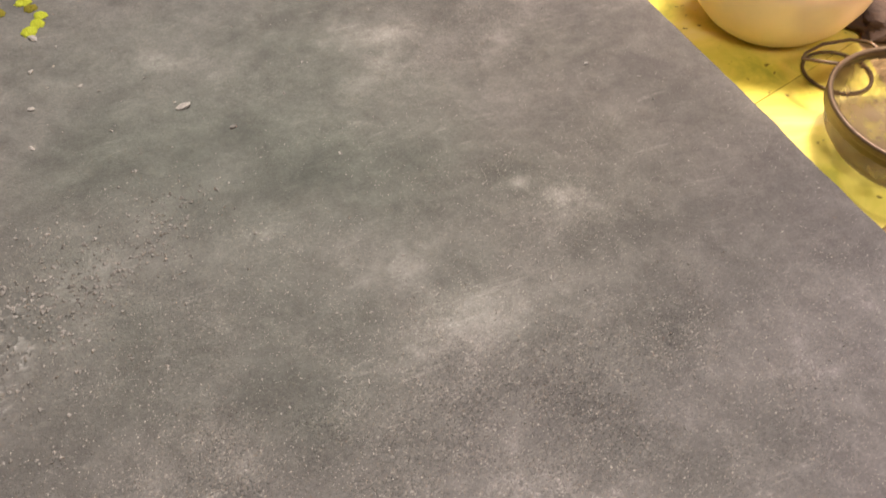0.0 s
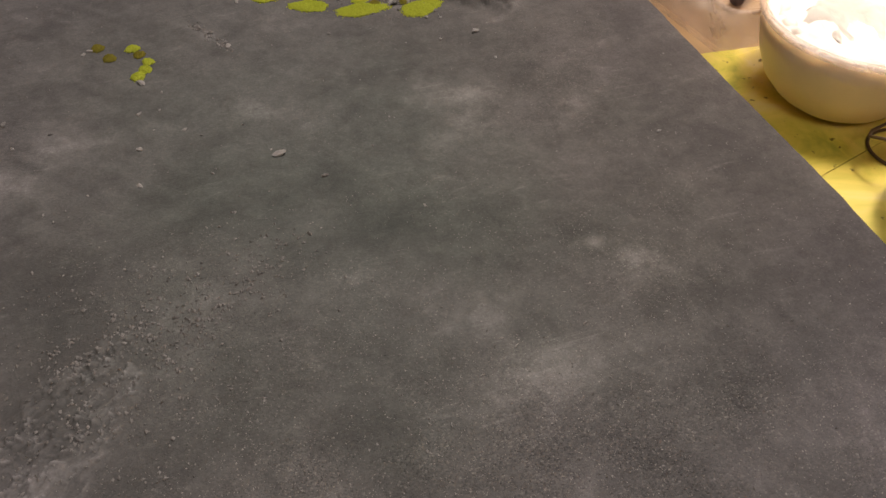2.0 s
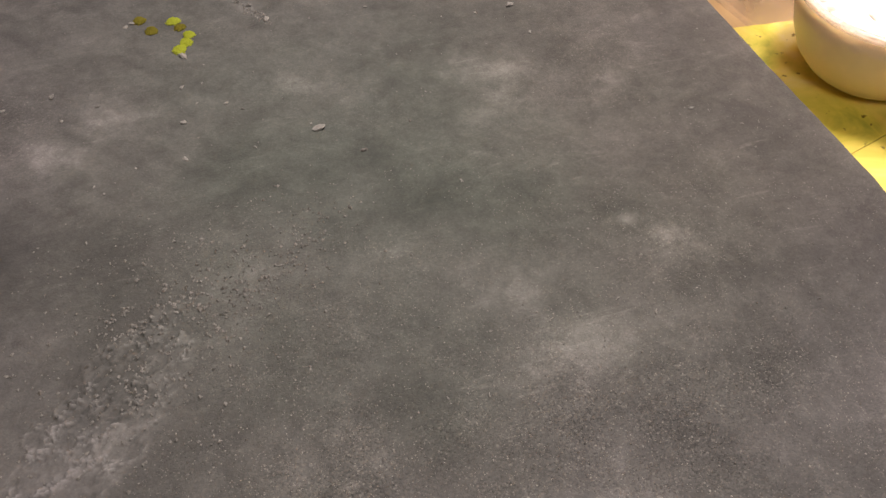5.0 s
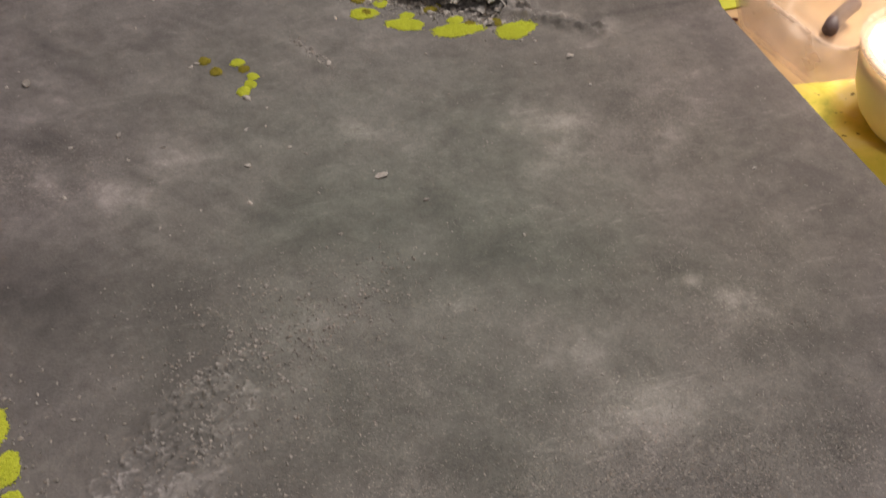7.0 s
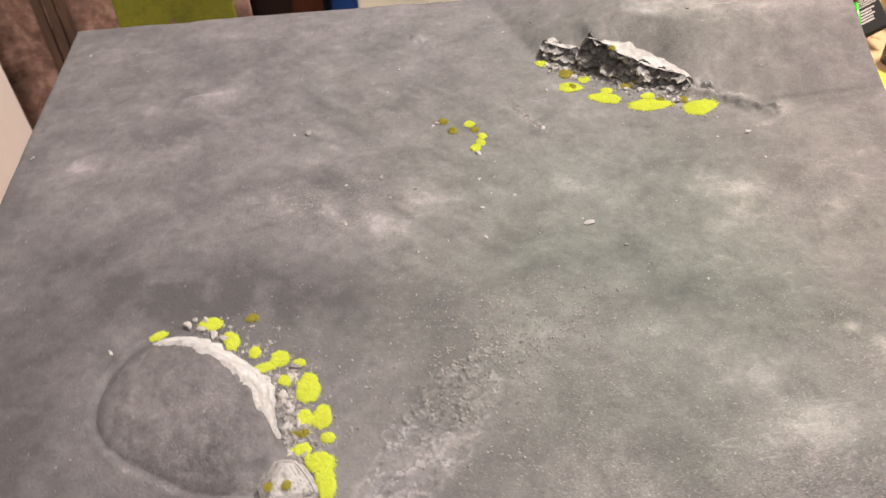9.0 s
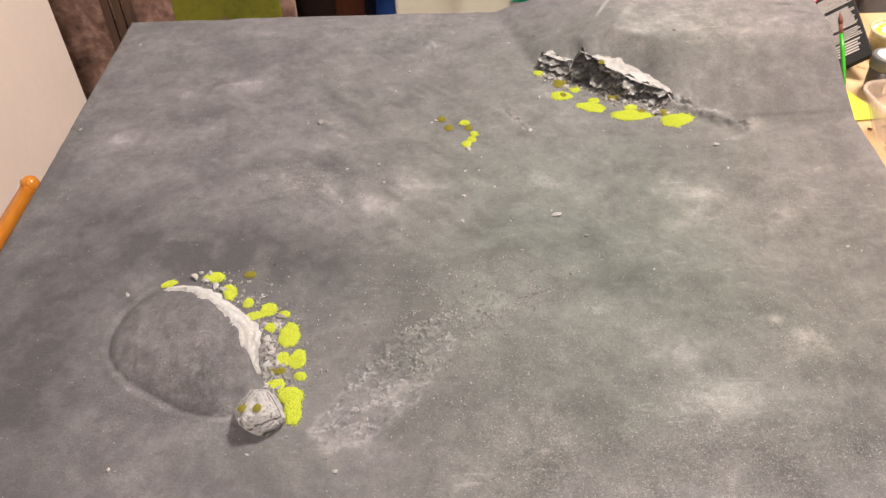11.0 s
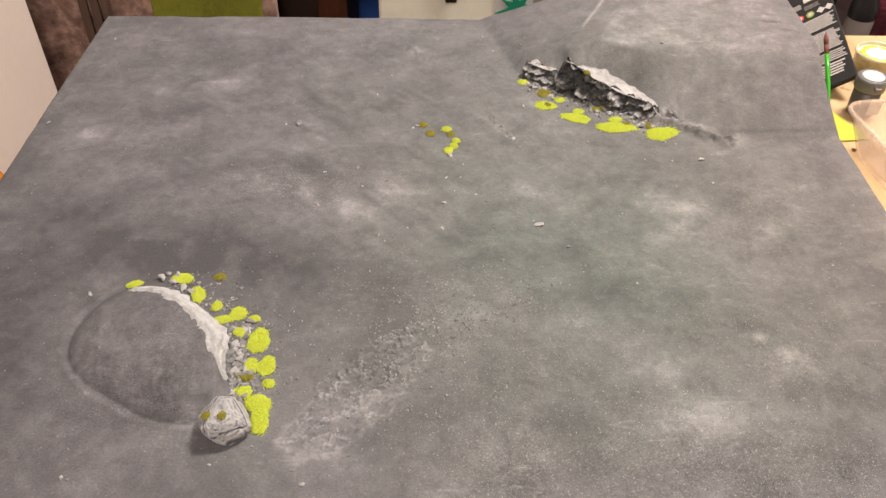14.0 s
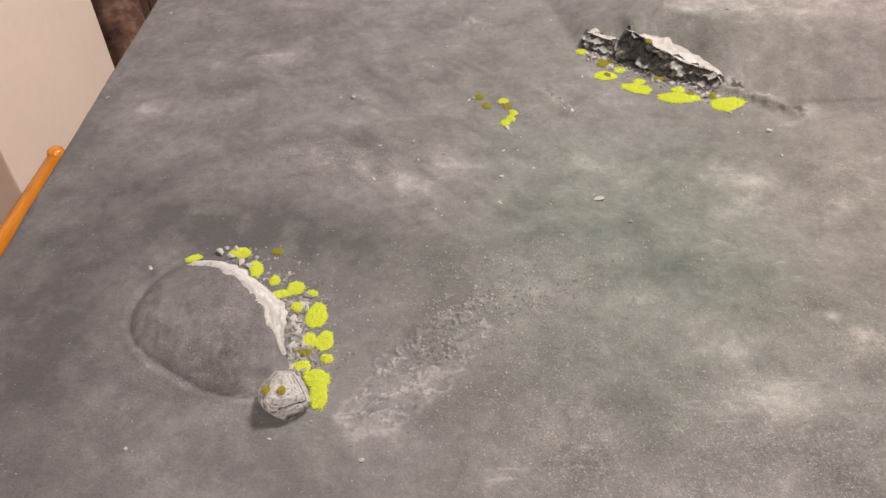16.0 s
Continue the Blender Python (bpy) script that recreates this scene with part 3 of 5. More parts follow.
def dust_and_light(x, y):
    d = 0.03 + 0.045 * fractal(x, y, 26, 61)
    uneven = 0.95 + 1.1 * fractal(x, y, 70, 77)
    for cx, cy, a, b, turn, k in PALE_SMUDGES + FAINT_SMUDGES_AND_LIGHT + DABS + SHADES + DARK_SMUDGES + SCRATCHES_AND_PATCHES:
        c, s = math.cos(radians(turn)), math.sin(radians(turn))
        p, q = ((x - cx) * c + (y - cy) * s) / a, (-(x - cx) * s + (y - cy) * c) / b
        d = d + k * np.exp(-(p * p + q * q) ** 0.9) * uneven
    # paler with height up the hill
    d = d + 0.05 * np.clip(hill(x, y) / 0.034, 0, 1) ** 2
    # light from the right painted in, fading where the desk lamp spills
    d = d + 0.025 * step(0.18, 0.42, x) * step(0.60, 0.50, x)
    # the mound's colour is lifted to offset its darker shading
    d = d + 0.045 * step(1.0, 0.7, mound_q(x, y)) * step(0.002, -0.006, mound_uv(x, y)[0])
    # long diagonal brush sweeps over the open middle
    along, across = (x - y) * 0.7071, (x + y) * 0.7071
    sweep = smooth_noise(along * 0.22, across, 230, 83) * smooth_noise(x, y, 24, 85)
    d = d + 0.55 * sweep * np.exp(-(((x - 0.22) / 0.14) ** 2 + ((y - 0.40) / 0.12) ** 2))
    d = d + 0.12 * np.exp(-((mound_q(x, y) - 1.14) / 0.07) ** 2) * step(0.0, -0.02, mound_uv(x, y)[0]) * np.clip(0.3 + 1.6 * fractal(x, y, 40, 91), 0, 1)
    trail = np.exp(-((side_of(x, y, (0.469, 0.4375), (0.512, 0.4045)) / 0.0055) ** 2)) * step(0.455, 0.472, x) * step(0.530, 0.508, x)
    patch = rough_mask(x, y)
    skin = 4 * patch * (1 - patch) * step(0.19, 0.15, y)
    return d + 0.005 * patch + 0.08 * skin + 0.38 * np.clip(crumbled(x, y) - 0.12, -0.10, 1) + trail * (-0.02 + 0.7 * np.clip(fractal(x, y, 140, 41, 3), -0.2, 0.4))


def spaced(fine):
    """Grid lines over the board, closer together inside the fine stretches (start, end, step)."""
    pts, v = [0.0], 0.0
    while v < 0.6:
        gap = 0.0019
        for a, b, g in fine:
            if a <= v < b:
                gap = min(gap, g)
        v = v + gap
        pts.append(min(v, 0.6))
    return np.array(pts)


def terrain_board():
    gx = spaced([(0.09, 0.225, 0.0010), (0.225, 0.325, 0.0006), (0.45, 0.545, 0.0011)])
    gy = spaced([(0.13, 0.25, 0.0007), (0.25, 0.28, 0.0012), (0.39, 0.46, 0.0011)])
    x, y = np.meshgrid(gx, gy, indexing="xy")
    z = ground(x, y)
    verts = np.stack([x, y, z], -1).reshape(-1, 3)
    idx = np.arange(x.size).reshape(x.shape)
    quads = np.stack([idx[:-1, :-1], idx[:-1, 1:], idx[1:, 1:], idx[1:, :-1]], -1).reshape(-1, 4)
    me = bpy.data.meshes.new("terrain_board")
    me.from_pydata(verts.tolist(), [], quads.tolist())
    me.materials.append(M_BOARD)
    me.shade_smooth()
    for name, field in (("dust_and_light", dust_and_light), ("hue", hue), ("warm", warm), ("coat", coat)):
        me.attributes.new(name, "FLOAT", "POINT").data.foreach_set("value", field(x, y).reshape(-1).astype(np.float32))
    top = new("terrain_board", me)
    tagged(top, "square foam terrain board painted mottled dark grey, lying on the table", "terrain board")
    rim = np.concatenate([idx[0, :], idx[1:, -1], idx[-1, -2::-1], idx[-2:0:-1, 0]])
    bm = bmesh.new()
    up = [bm.verts.new(verts[i]) for i in rim]
    mid = [bm.verts.new((verts[i][0], verts[i][1], TABLE)) for i in rim]
    for i in range(len(rim)):
        j = (i + 1) % len(rim)
        bm.faces.new((up[i], mid[i], mid[j], up[j]))
    bm.faces.new([v for v in mid])
    bmesh.ops.recalc_face_normals(bm, faces=bm.faces)
    part("foam_edge", bm, M_FOAM, top)
    return top


terrain_board()


# ---------------------------------------------------------------- rocks on the board
def strip_rock(path, section, rows, cols, rough, scale, seed):
    """A rock skin: path(s) gives a foot and an inward direction, section(s, t) the inset and height along it."""
    bm = bmesh.new()
    relief = bm.verts.layers.float.new("relief")
    grid = []
    for i in range(cols + 1):
        s = i / cols
        (fx, fy), (ix, iy) = path(s)
        column = []
        for j in range(rows + 1):
            t = j / rows
            inset, z = section(s, t)
            p = Vector((fx + ix * inset, fy + iy * inset, z))
            q = p * scale + Vector((seed, 0, 0))
            d = noise.fractal(q, 0.6, 2.2, 4) * rough
            layer = noise.noise(Vector((p.z * 300 + 1.5 * noise.noise(q * 0.3), s * 9, seed))) * rough * 0.8
            crack = max(0.0, 0.22 - abs(noise.noise(q * 0.45 + Vector((0, 0, 7))))) * rough * 4.0
            fine = noise.fractal(q * 3.3, 0.7, 2.1, 3) * rough * 0.20
            out = -(d + layer + fine) + crack
            p += Vector((ix * out, iy * out, 0.5 * rough * noise.noise(q * 1.7)))
            vert = bm.verts.new(p)
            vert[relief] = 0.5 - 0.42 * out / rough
            column.append(vert)
        grid.append(column)
    for i in range(cols):
        for j in range(rows):
            bm.faces.new((grid[i][j], grid[i + 1][j], grid[i + 1][j + 1], grid[i][j + 1]))
    bmesh.ops.recalc_face_normals(bm, faces=bm.faces)
    return bm


def line_path(a, b, bend=0.0):
    """A straight or slightly bowed foot line, with the direction into the hill."""
    dx, dy = b[0] - a[0], b[1] - a[1]
    n = math.hypot(dx, dy)
    nx, ny = -dy / n, dx / n

    def path(s):
        k = bend * math.sin(math.pi * s)
        return (a[0] + dx * s + nx * k, a[1] + dy * s + ny * k), (nx, ny)
    return path


def crag():
    top = thing("rock_crag", (0, 0, 0), "dark grey layered bark crag with pale slab tops", "rock")

    def ledge(name, a, b, high, depth, profile, bend, seed, dark_label, pale_label):
        path = line_path(a, b, bend)

        def crest(s):
            ends = min(1.0, s / 0.06, (1 - s) / 0.07)
            return high * (0.35 + 0.65 * max(0.0, ends) ** 0.6) * (0.95 + 0.12 * noise.noise(Vector((s * 4, seed, 0)))) * float(np.interp(s, (0, 0.12, 0.35, 0.7, 1), profile))

        def face(s, t):
            return 0.003 * math.sin(t * 2.6) * t + 0.006 * t, -0.003 + (crest(s) + 0.003) * t

        def slab_z(s, t, inset):
            (fx, fy), (ix, iy) = path(s)
            back_z = float(ground(fx + ix * inset, fy + iy * inset)) - 0.0008
            c = crest(s) - 0.0006
            k = t * t * (3 - 2 * t)
            return c * (1 - k) + min(c, back_z) * k

        def slab(s, t):
            return 0.0070 + depth * (0.18 + 0.82 * math.sin(math.pi * (0.06 + 0.9 * s)) ** 0.8) * t, slab_z(s, t, 0.0070 + depth * (0.18 + 0.82 * math.sin(math.pi * (0.06 + 0.9 * s)) ** 0.8) * t)
        rock = part(name, strip_rock(path, face, 56, 190, 0.0056, 95, seed), M_CLIFF, top, dark_label)
        return part("slab_top", strip_rock(path, slab, 26, 90, 0.0007, 120, seed + 3), M_PALE, rock, pale_label, True)

    ledge("low_ledge", (0.3655, 0.4955), (0.410, 0.4690), 0.0120, 0.030, (1.0, 1.0, 1.0, 0.95, 0.9), -0.001, 5.0, "low dark ledge of torn bark", "pale drybrushed slab top")
    return ledge("tall_cliff", (0.3905, 0.4750), (0.4630, 0.4305), 0.0245, 0.030, (1.18, 1.12, 0.86, 0.60, 0.42), -0.002, 11.0, "tall dark cliff of torn bark", "pale drybrushed slab top")


def top_of(ob, x, y):
    """The height of a rock's upper side at one place."""
    return max((p.z for p in (ob.matrix_world @ v.co for v in ob.data.vertices) if math.hypot(p.x - x, p.y - y) < 0.0016), default=float(ground(x, y)))


tall_slab = crag()


def lip_wide(v):
    return np.interp(v, (-0.060, -0.052, -0.040, -0.020, 0.003, 0.018, 0.030, 0.036), (0.0100, 0.0160, 0.0160, 0.0140, 0.0150, 0.0085, 0.0035, 0.0020))


def mound_lip():
    """The broken pale edge of the mound."""
    top = thing("rock_lip", (0, 0, 0), "pale chalky broken rock edge along the mound", "rock")

    def place(v, u):
        return (LIP[0] + LIP_U[0] * u + LIP_V[0] * v, LIP[1] + LIP_U[1] * u + LIP_V[1] * v)

    def path(s):
        v = -0.060 + 0.096 * s
        return place(v, float(lip_u(v))), (-LIP_U[0], -LIP_U[1])

    def section(s, t):
        v = -0.060 + 0.096 * s
        inside = place(v, float(lip_u(v)) - 0.0045)
        ends = max(0.0, min(1.0, (1 - s) / 0.10, s / 0.05)) ** 0.6
        crest = max(0.0015, float(mound(*inside))) * (0.25 + 0.75 * ends) + 0.0010 * ends - 0.001 * (1 - ends)
        wide = float(lip_wide(v)) * (1 + 0.22 * noise.noise(Vector((s * 17, 3, 0))))
        if t > 0.82:
            return -0.0005 + 0.0028 * (t - 0.82) / 0.18, crest - 0.0012 * (t - 0.82) / 0.18
        k = t / 0.82
        return -0.0005 - wide * (1 - k) ** 1.05, -0.002 + (crest + 0.002) * k ** 0.9
    part("rock_face", strip_rock(path, section, 34, 120, 0.0009, 95, 2.0), M_CHALK, top, "", True)


mound_lip()


# flat breaks on the boulder: the way that each one faces and how far out it lies
BOULDER_CUTS = [(Matrix.Rotation(radians(-34), 3, "Z") @ Vector(way).normalized(), far) for way, far in (
    ((-0.72, 0.30, 0.60), 0.62), ((0.80, 0.35, 0.50), 0.80), ((-0.55, -0.60, -0.50), 0.56), ((0.30, -0.85, 0.45), 0.92), ((0.1, 0.85, 0.5), 0.80))]


def boulder():
    """A squat block of layered stone, worn round, with creases between its layers."""
    bm = bmesh.new()
    bmesh.ops.create_icosphere(bm, subdivisions=6, radius=1.0)
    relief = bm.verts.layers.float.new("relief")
    for v in bm.verts:
        p = v.co.copy()
        block = [math.copysign(abs(c) ** 0.58, c) for c in p]
        sway = noise.noise(p * 1.3)
        back = 1.0 - 0.22 * max(0.0, block[1])
        foot = 1.0 - 0.16 * max(0.0, -block[2] - 0.1)
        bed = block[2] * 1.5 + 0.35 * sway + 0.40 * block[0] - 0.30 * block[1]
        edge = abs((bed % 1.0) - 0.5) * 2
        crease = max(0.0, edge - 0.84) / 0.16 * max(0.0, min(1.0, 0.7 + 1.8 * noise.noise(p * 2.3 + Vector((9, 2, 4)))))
        rim = max(0.0, block[2]) * max(0.0, math.hypot(block[0], block[1]) - 0.55)
        chips = noise.fractal(p * 7.0, 0.7, 2.1, 4)
        k = back * foot * (1 + 0.09 * sway + 0.050 * chips - 0.10 * crease - 0.25 * rim)
        v.co = Vector((block[0] * k, block[1] * k, block[2] * (1 + 0.03 * chips) - 0.07 * crease * max(0.0, block[2]) - 0.30 * rim + 0.10 * block[1] * max(0.0, block[2])))
        for way, far in BOULDER_CUTS:
            over = v.co.dot(way) - far + 0.05 * sway
            if over > 0:
                v.co -= 0.80 * over * way
        # last term darkens the underside: bare dark stone plus undercut shade painted in
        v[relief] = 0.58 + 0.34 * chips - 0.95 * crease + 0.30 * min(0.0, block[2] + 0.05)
    bmesh.ops.scale(bm, vec=(0.0125, 0.0140, 0.0108), verts=bm.verts)
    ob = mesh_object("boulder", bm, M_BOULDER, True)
    ob.matrix_world = pose(0.1918, 0.1545, 0.0064, 8, -6, 34)
    return tagged(ob, "pale grey layered boulder at the foot of the mound", "rock")


layered_stone = boulder()

PEBBLES = [stone_mesh(100 + k, 2, 0.6, 0.35, 10) for k in range(10)]
PEBBLE_DATA = []
for k, bm in enumerate(PEBBLES):
    me = bpy.data.meshes.new("pebble")
    bm.to_mesh(me)
    bm.free()
    me.materials.append(M_CHIP if k % 2 else M_STONE)
    PEBBLE_DATA.append(me)


def pebble(x, y, size, rnd, name, label, group, lift=0.12, flat=1.0, pale=0.5):
    ob = new(name, PEBBLE_DATA[2 * rnd.randrange(len(PEBBLE_DATA) // 2) + (rnd.random() < pale)])
    s = size * rnd.uniform(0.85, 1.15)
    ob.matrix_world = pose(x, y, float(ground(x, y)) + s * lift * flat, rnd.uniform(-15, 15), rnd.uniform(-15, 15), rnd.uniform(0, 360)) @ Matrix.Diagonal((s * 1.3, s * 0.75, s * flat, 1))
    return tagged(ob, label, "pebble", group)


CHIPS_MIDDLE = [(0.366, 0.3115, 6.6), (0.382, 0.2905, 3.6), (0.304, 0.3335, 3.2), (0.2435, 0.371, 4.8), (0.3555, 0.409, 4.2), (0.308, 0.387, 4.8), (0.347, 0.425, 3.2), (0.3175, 0.377, 2.2), (0.315, 0.362, 2.4),
                (0.305, 0.361, 2.8), (0.325, 0.343, 3.0), (0.311, 0.347, 1.8), (0.302, 0.3075, 3.0), (0.265, 0.357, 2.2), (0.248, 0.350, 2.6), (0.334, 0.306, 2.4), (0.280, 0.307, 2.0), (0.332, 0.337, 2.0),
                (0.362, 0.316, 2.4), (0.293, 0.257, 2.4), (0.419, 0.258, 2.0), (0.424, 0.197, 1.8), (0.262, 0.300, 2.2), (0.266, 0.294, 2.0), (0.408, 0.304, 2.0), (0.425, 0.180, 2.0), (0.220, 0.329, 3.0), (0.410, 0.406, 2.2)]
CHIPS_ROUND = [(0.4885, 0.3845, 5.2), (0.490, 0.357, 2.4), (0.543, 0.274, 2.6), (0.366, 0.452, 2.8), (0.339, 0.564, 2.4), (0.347, 0.539, 2.2), (0.262, 0.497, 2.8), (0.252, 0.468, 2.4), (0.369, 0.540, 3.0),
               (0.196, 0.4255, 7.0), (0.186, 0.425, 2.2), (0.2205, 0.366, 2.4), (0.189, 0.494, 3.2), (0.195, 0.562, 2.4), (0.021, 0.554, 2.6), (0.009, 0.424, 3.4), (0.140, 0.345, 2.2), (0.467, 0.382, 2.4), (0.464, 0.449, 3.2),
               (0.121, 0.1245, 3.0), (0.124, 0.1235, 2.4), (0.235, 0.121, 3.6), (0.229, 0.129, 2.4), (0.189, 0.132, 2.2), (0.096, 0.246, 3.6), (0.475, 0.490, 3.2), (0.285, 0.424, 4.0), (0.281, 0.4215, 3.0)]
rnd = random.Random(4)
for x, y, mm in CHIPS_MIDDLE + CHIPS_ROUND:
    pebble(x, y, 0.95 * mm / 1000, rnd, "pebble", "small pale grey stone chip lying on the board", "loose chips on the board", 0.2, 0.8, 0.8)

for x, y, mm in [(0.1350, 0.2600, 6.0), (0.1425, 0.2560, 6.5), (0.1500, 0.2515, 6.0), (0.1440, 0.2620, 5.0), (0.1550, 0.2480, 5.5), (0.1380, 0.2630, 4.0)]:
    pebble(x, y, mm / 1000, rnd, "rubble_stone", "broken pale stone below the mound's edge", "rubble beside the mound", 0.3, 0.9, 1.0)

# broken rubble at the foot of the crag and of the mound's lip
for k in range(110):
    s = rnd.random()
    x = 0.372 + 0.090 * s
    y = float(front_line(x)) - 0.008 - rnd.random() ** 1.2 * 0.014
    pebble(x, y, rnd.uniform(0.0018, 0.0054), rnd, "rubble_stone", "broken grey stone at the foot of the crag", "rubble below the crag", 0.2, 1.0, 0.6)
for k in range(150):
    v = rnd.uniform(-0.030, 0.054) if k < 40 else rnd.uniform(0.004, 0.052)
    u = float(lip_u(v)) + float(lip_wide(v)) + 0.001 + rnd.random() * (0.016 if k < 40 else 0.013)
    pebble(LIP[0] + LIP_U[0] * u + LIP_V[0] * v, LIP[1] + LIP_U[1] * u + LIP_V[1] * v, rnd.uniform(0.0022, 0.0068 if k >= 40 else 0.0036), rnd, "rubble_stone", "broken pale stone below the mound's edge", "rubble beside the mound", 0.16, 0.75, 0.22)


for x, y, turn, long in [(0.458, 0.177, 25, 0.0022), (0.470, 0.167, 62, 0.0024), (0.429, 0.175, 35, 0.0020), (0.412, 0.166, 10, 0.0014), (0.395, 0.150, 80, 0.0018)]:
    bm = tube([(-long / 2, 0, 0), (0, 0.0002, 0.0001), (long / 2, 0, 0)], 0.00022, 5)
    ob = mesh_object("fibre", bm, M_CHIP)
    ob.matrix_world = pose(x, y, float(ground(x, y)) + 0.0004, 0, 0, turn)
    tagged(ob, "tiny pale bristle fibre stuck to the board", "fibre", "fibres on the board")


OCTA = np.array(((1, 0, 0), (0, 1, 0), (-1, 0, 0), (0, -1, 0), (0, 0, 1), (0, 0, -1)), float)
OCTA_FACES = np.array(((0, 1, 4), (1, 2, 4), (2, 3, 4), (3, 0, 4), (1, 0, 5), (2, 1, 5), (3, 2, 5), (0, 3, 5)))


def crumbs_mesh(name, centres, sizes, rng, material, low=1.0):
    """Many small irregular eight-sided crumbs in one mesh."""
    n = len(centres)
    jitter = rng.uniform(0.55, 1.35, (n, 6, 1)) * sizes[:, None, None]
    pts = centres[:, None, :] + OCTA[None] * jitter + rng.uniform(-0.3, 0.3, (n, 6, 3)) * sizes[:, None, None]
    pts[:, :, 2] = centres[:, None, 2] + (pts[:, :, 2] - centres[:, None, 2]) * low
    tris = (OCTA_FACES[None] + 6 * np.arange(n)[:, None, None]).reshape(-1, 3)
    me = bpy.data.meshes.new(name)
    me.from_pydata(pts.reshape(-1, 3).tolist(), [], tris.tolist())
    me.materials.append(material)
    return me


def grit():
    """Loose sand and crumbs, thicker where the board is crumbled."""
    rng = np.random.RandomState(9)
    spots, sizes = [], []

    def strew(x, y, mean, spread):
        spots.append(np.stack([x, y], -1))
        sizes.append(np.abs(rng.normal(mean, spread, len(x))) + 0.0004)
    strew(rng.normal(0.272, 0.028, 450), rng.normal(0.200, 0.034, 450), 0.0009, 0.0005)
    # crumbs lie in loose clusters
    for _ in range(60):
        t, few = rng.random_sample(), rng.randint(3, 10)
        cx, cy = 0.262 + 0.080 * t + rng.normal(0, 0.014), 0.198 + 0.046 * t + rng.normal(0, 0.013)
        strew(rng.normal(cx, 0.0032, few), rng.normal(cy, 0.0022, few), 0.0013, 0.0005)
    t = rng.random_sample(350)
    strew(0.27 + 0.09 * t + rng.normal(0, 0.014, 350), 0.20 + 0.055 * t + rng.normal(0, 0.014, 350), 0.0009, 0.0005)
    strew(rng.uniform(0.02, 0.58, 1500), rng.uniform(0.05, 0.58, 1500), 0.0004, 0.0003)
    strew(rng.normal(0.44, 0.10, 1200), rng.normal(0.13, 0.05, 1200), 0.0005, 0.0003)
    v = rng.uniform(-0.05, 0.06, 700)
    u = lip_u(v) + 0.005 + np.abs(rng.normal(0, 0.016, 700))
    strew(LIP[0] + LIP_U[0] * u + LIP_V[0] * v, LIP[1] + LIP_U[1] * u + LIP_V[1] * v, 0.0012, 0.0007)
    x = rng.uniform(0.366, 0.482, 800)
    strew(x, front_line(x) + np.where(x < 0.475, -0.008, 0.008) - np.abs(rng.normal(0, 0.010, 800)), 0.0012, 0.0007)
    t = rng.random_sample(90)
    strew(0.339 + 0.016 * t + rng.normal(0, 0.0015, 90), 0.438 - 0.032 * t + rng.normal(0, 0.0015, 90), 0.0012, 0.0006)
    at, size = np.concatenate(spots), np.concatenate(sizes)
    inside = (at[:, 0] > 0.004) & (at[:, 0] < 0.596) & (at[:, 1] > 0.004) & (at[:, 1] < 0.596)
    at, size = at[inside], size[inside]
    z = ground(at[:, 0], at[:, 1]) + 0.12 * size
    me = crumbs_mesh("grit", np.column_stack([at, z]), size * 0.40, rng, M_GRIT, 0.85)
    tagged(new("grit", me), "fine grey sand and crumbs scattered over the board", "grit", kind="stuff")


grit()


def near_sand():
    """A dense coat of fine pale sand on the near half of the board."""
    rng = np.random.RandomState(21)
    count = 30000
    x, y = rng.uniform(0.24, 0.594, count), 0.006 + 0.27 * rng.random_sample(count) ** 1.3
    thick = coat(x, y) * (0.7 + 1.4 * fractal(x, y, 40, 47, 3)) > rng.random_sample(count) * 0.8
    x, y = x[thick], y[thick]
    size = rng.uniform(0.00012, 0.00025, len(x)) * np.where(rng.random_sample(len(x)) < 0.08, 1.7, 1.0)
    me = crumbs_mesh("sand", np.column_stack([x, y, ground(x, y) + 0.12 * size]), size, rng, M_SAND, 0.45)
    tagged(new("sand", me), "fine pale sand stuck to the near part of the board", "sand", kind="stuff")


near_sand()


# ---------------------------------------------------------------- flock tufts
def tuft(x, y, wide, deep, turn, material, label, group, seed, high=0.0035, base=None):
    """A low mat of many fine flock crumbs with a ragged edge."""
    rng = np.random.RandomState(seed)
    count = int(150 + wide * deep * 1.3e7)
    ct, st = math.cos(radians(turn)), math.sin(radians(turn))
    phase = rng.uniform(0, 6)
    a, r = rng.uniform(0, 2 * math.pi, count), np.sqrt(rng.random_sample(count)) * (1 + 0.10 * np.abs(rng.normal(0, 1, count)) * (rng.random_sample(count) < 0.25))
    lobes = 0.90 + 0.07 * np.sin(2 * a + phase) + 0.05 * np.sin(3 * a + 2 * phase) + 0.035 * np.sin(7 * a + 3 * phase)
    p, q = r * lobes * wide / 2 * np.cos(a), r * lobes * deep / 2 * np.sin(a)
    cx, cy = p * ct - q * st, p * st + q * ct
    foot = float(ground(x, y))
    cz = (ground(x + cx, y + cy) - foot if base is None else 0.0) + high * np.sqrt(np.clip(1 - 0.9 * r * r, 0.02, 1)) * rng.uniform(0.55, 1.0, count)
    me = crumbs_mesh("moss_tuft", np.stack([cx, cy, cz], -1), rng.uniform(0.00028, 0.00052, count), rng, material)
    ob = new("moss_tuft", me)
    ob.location = (x, y, foot if base is None else base)
    return tagged(ob, label, "moss tuft", group)


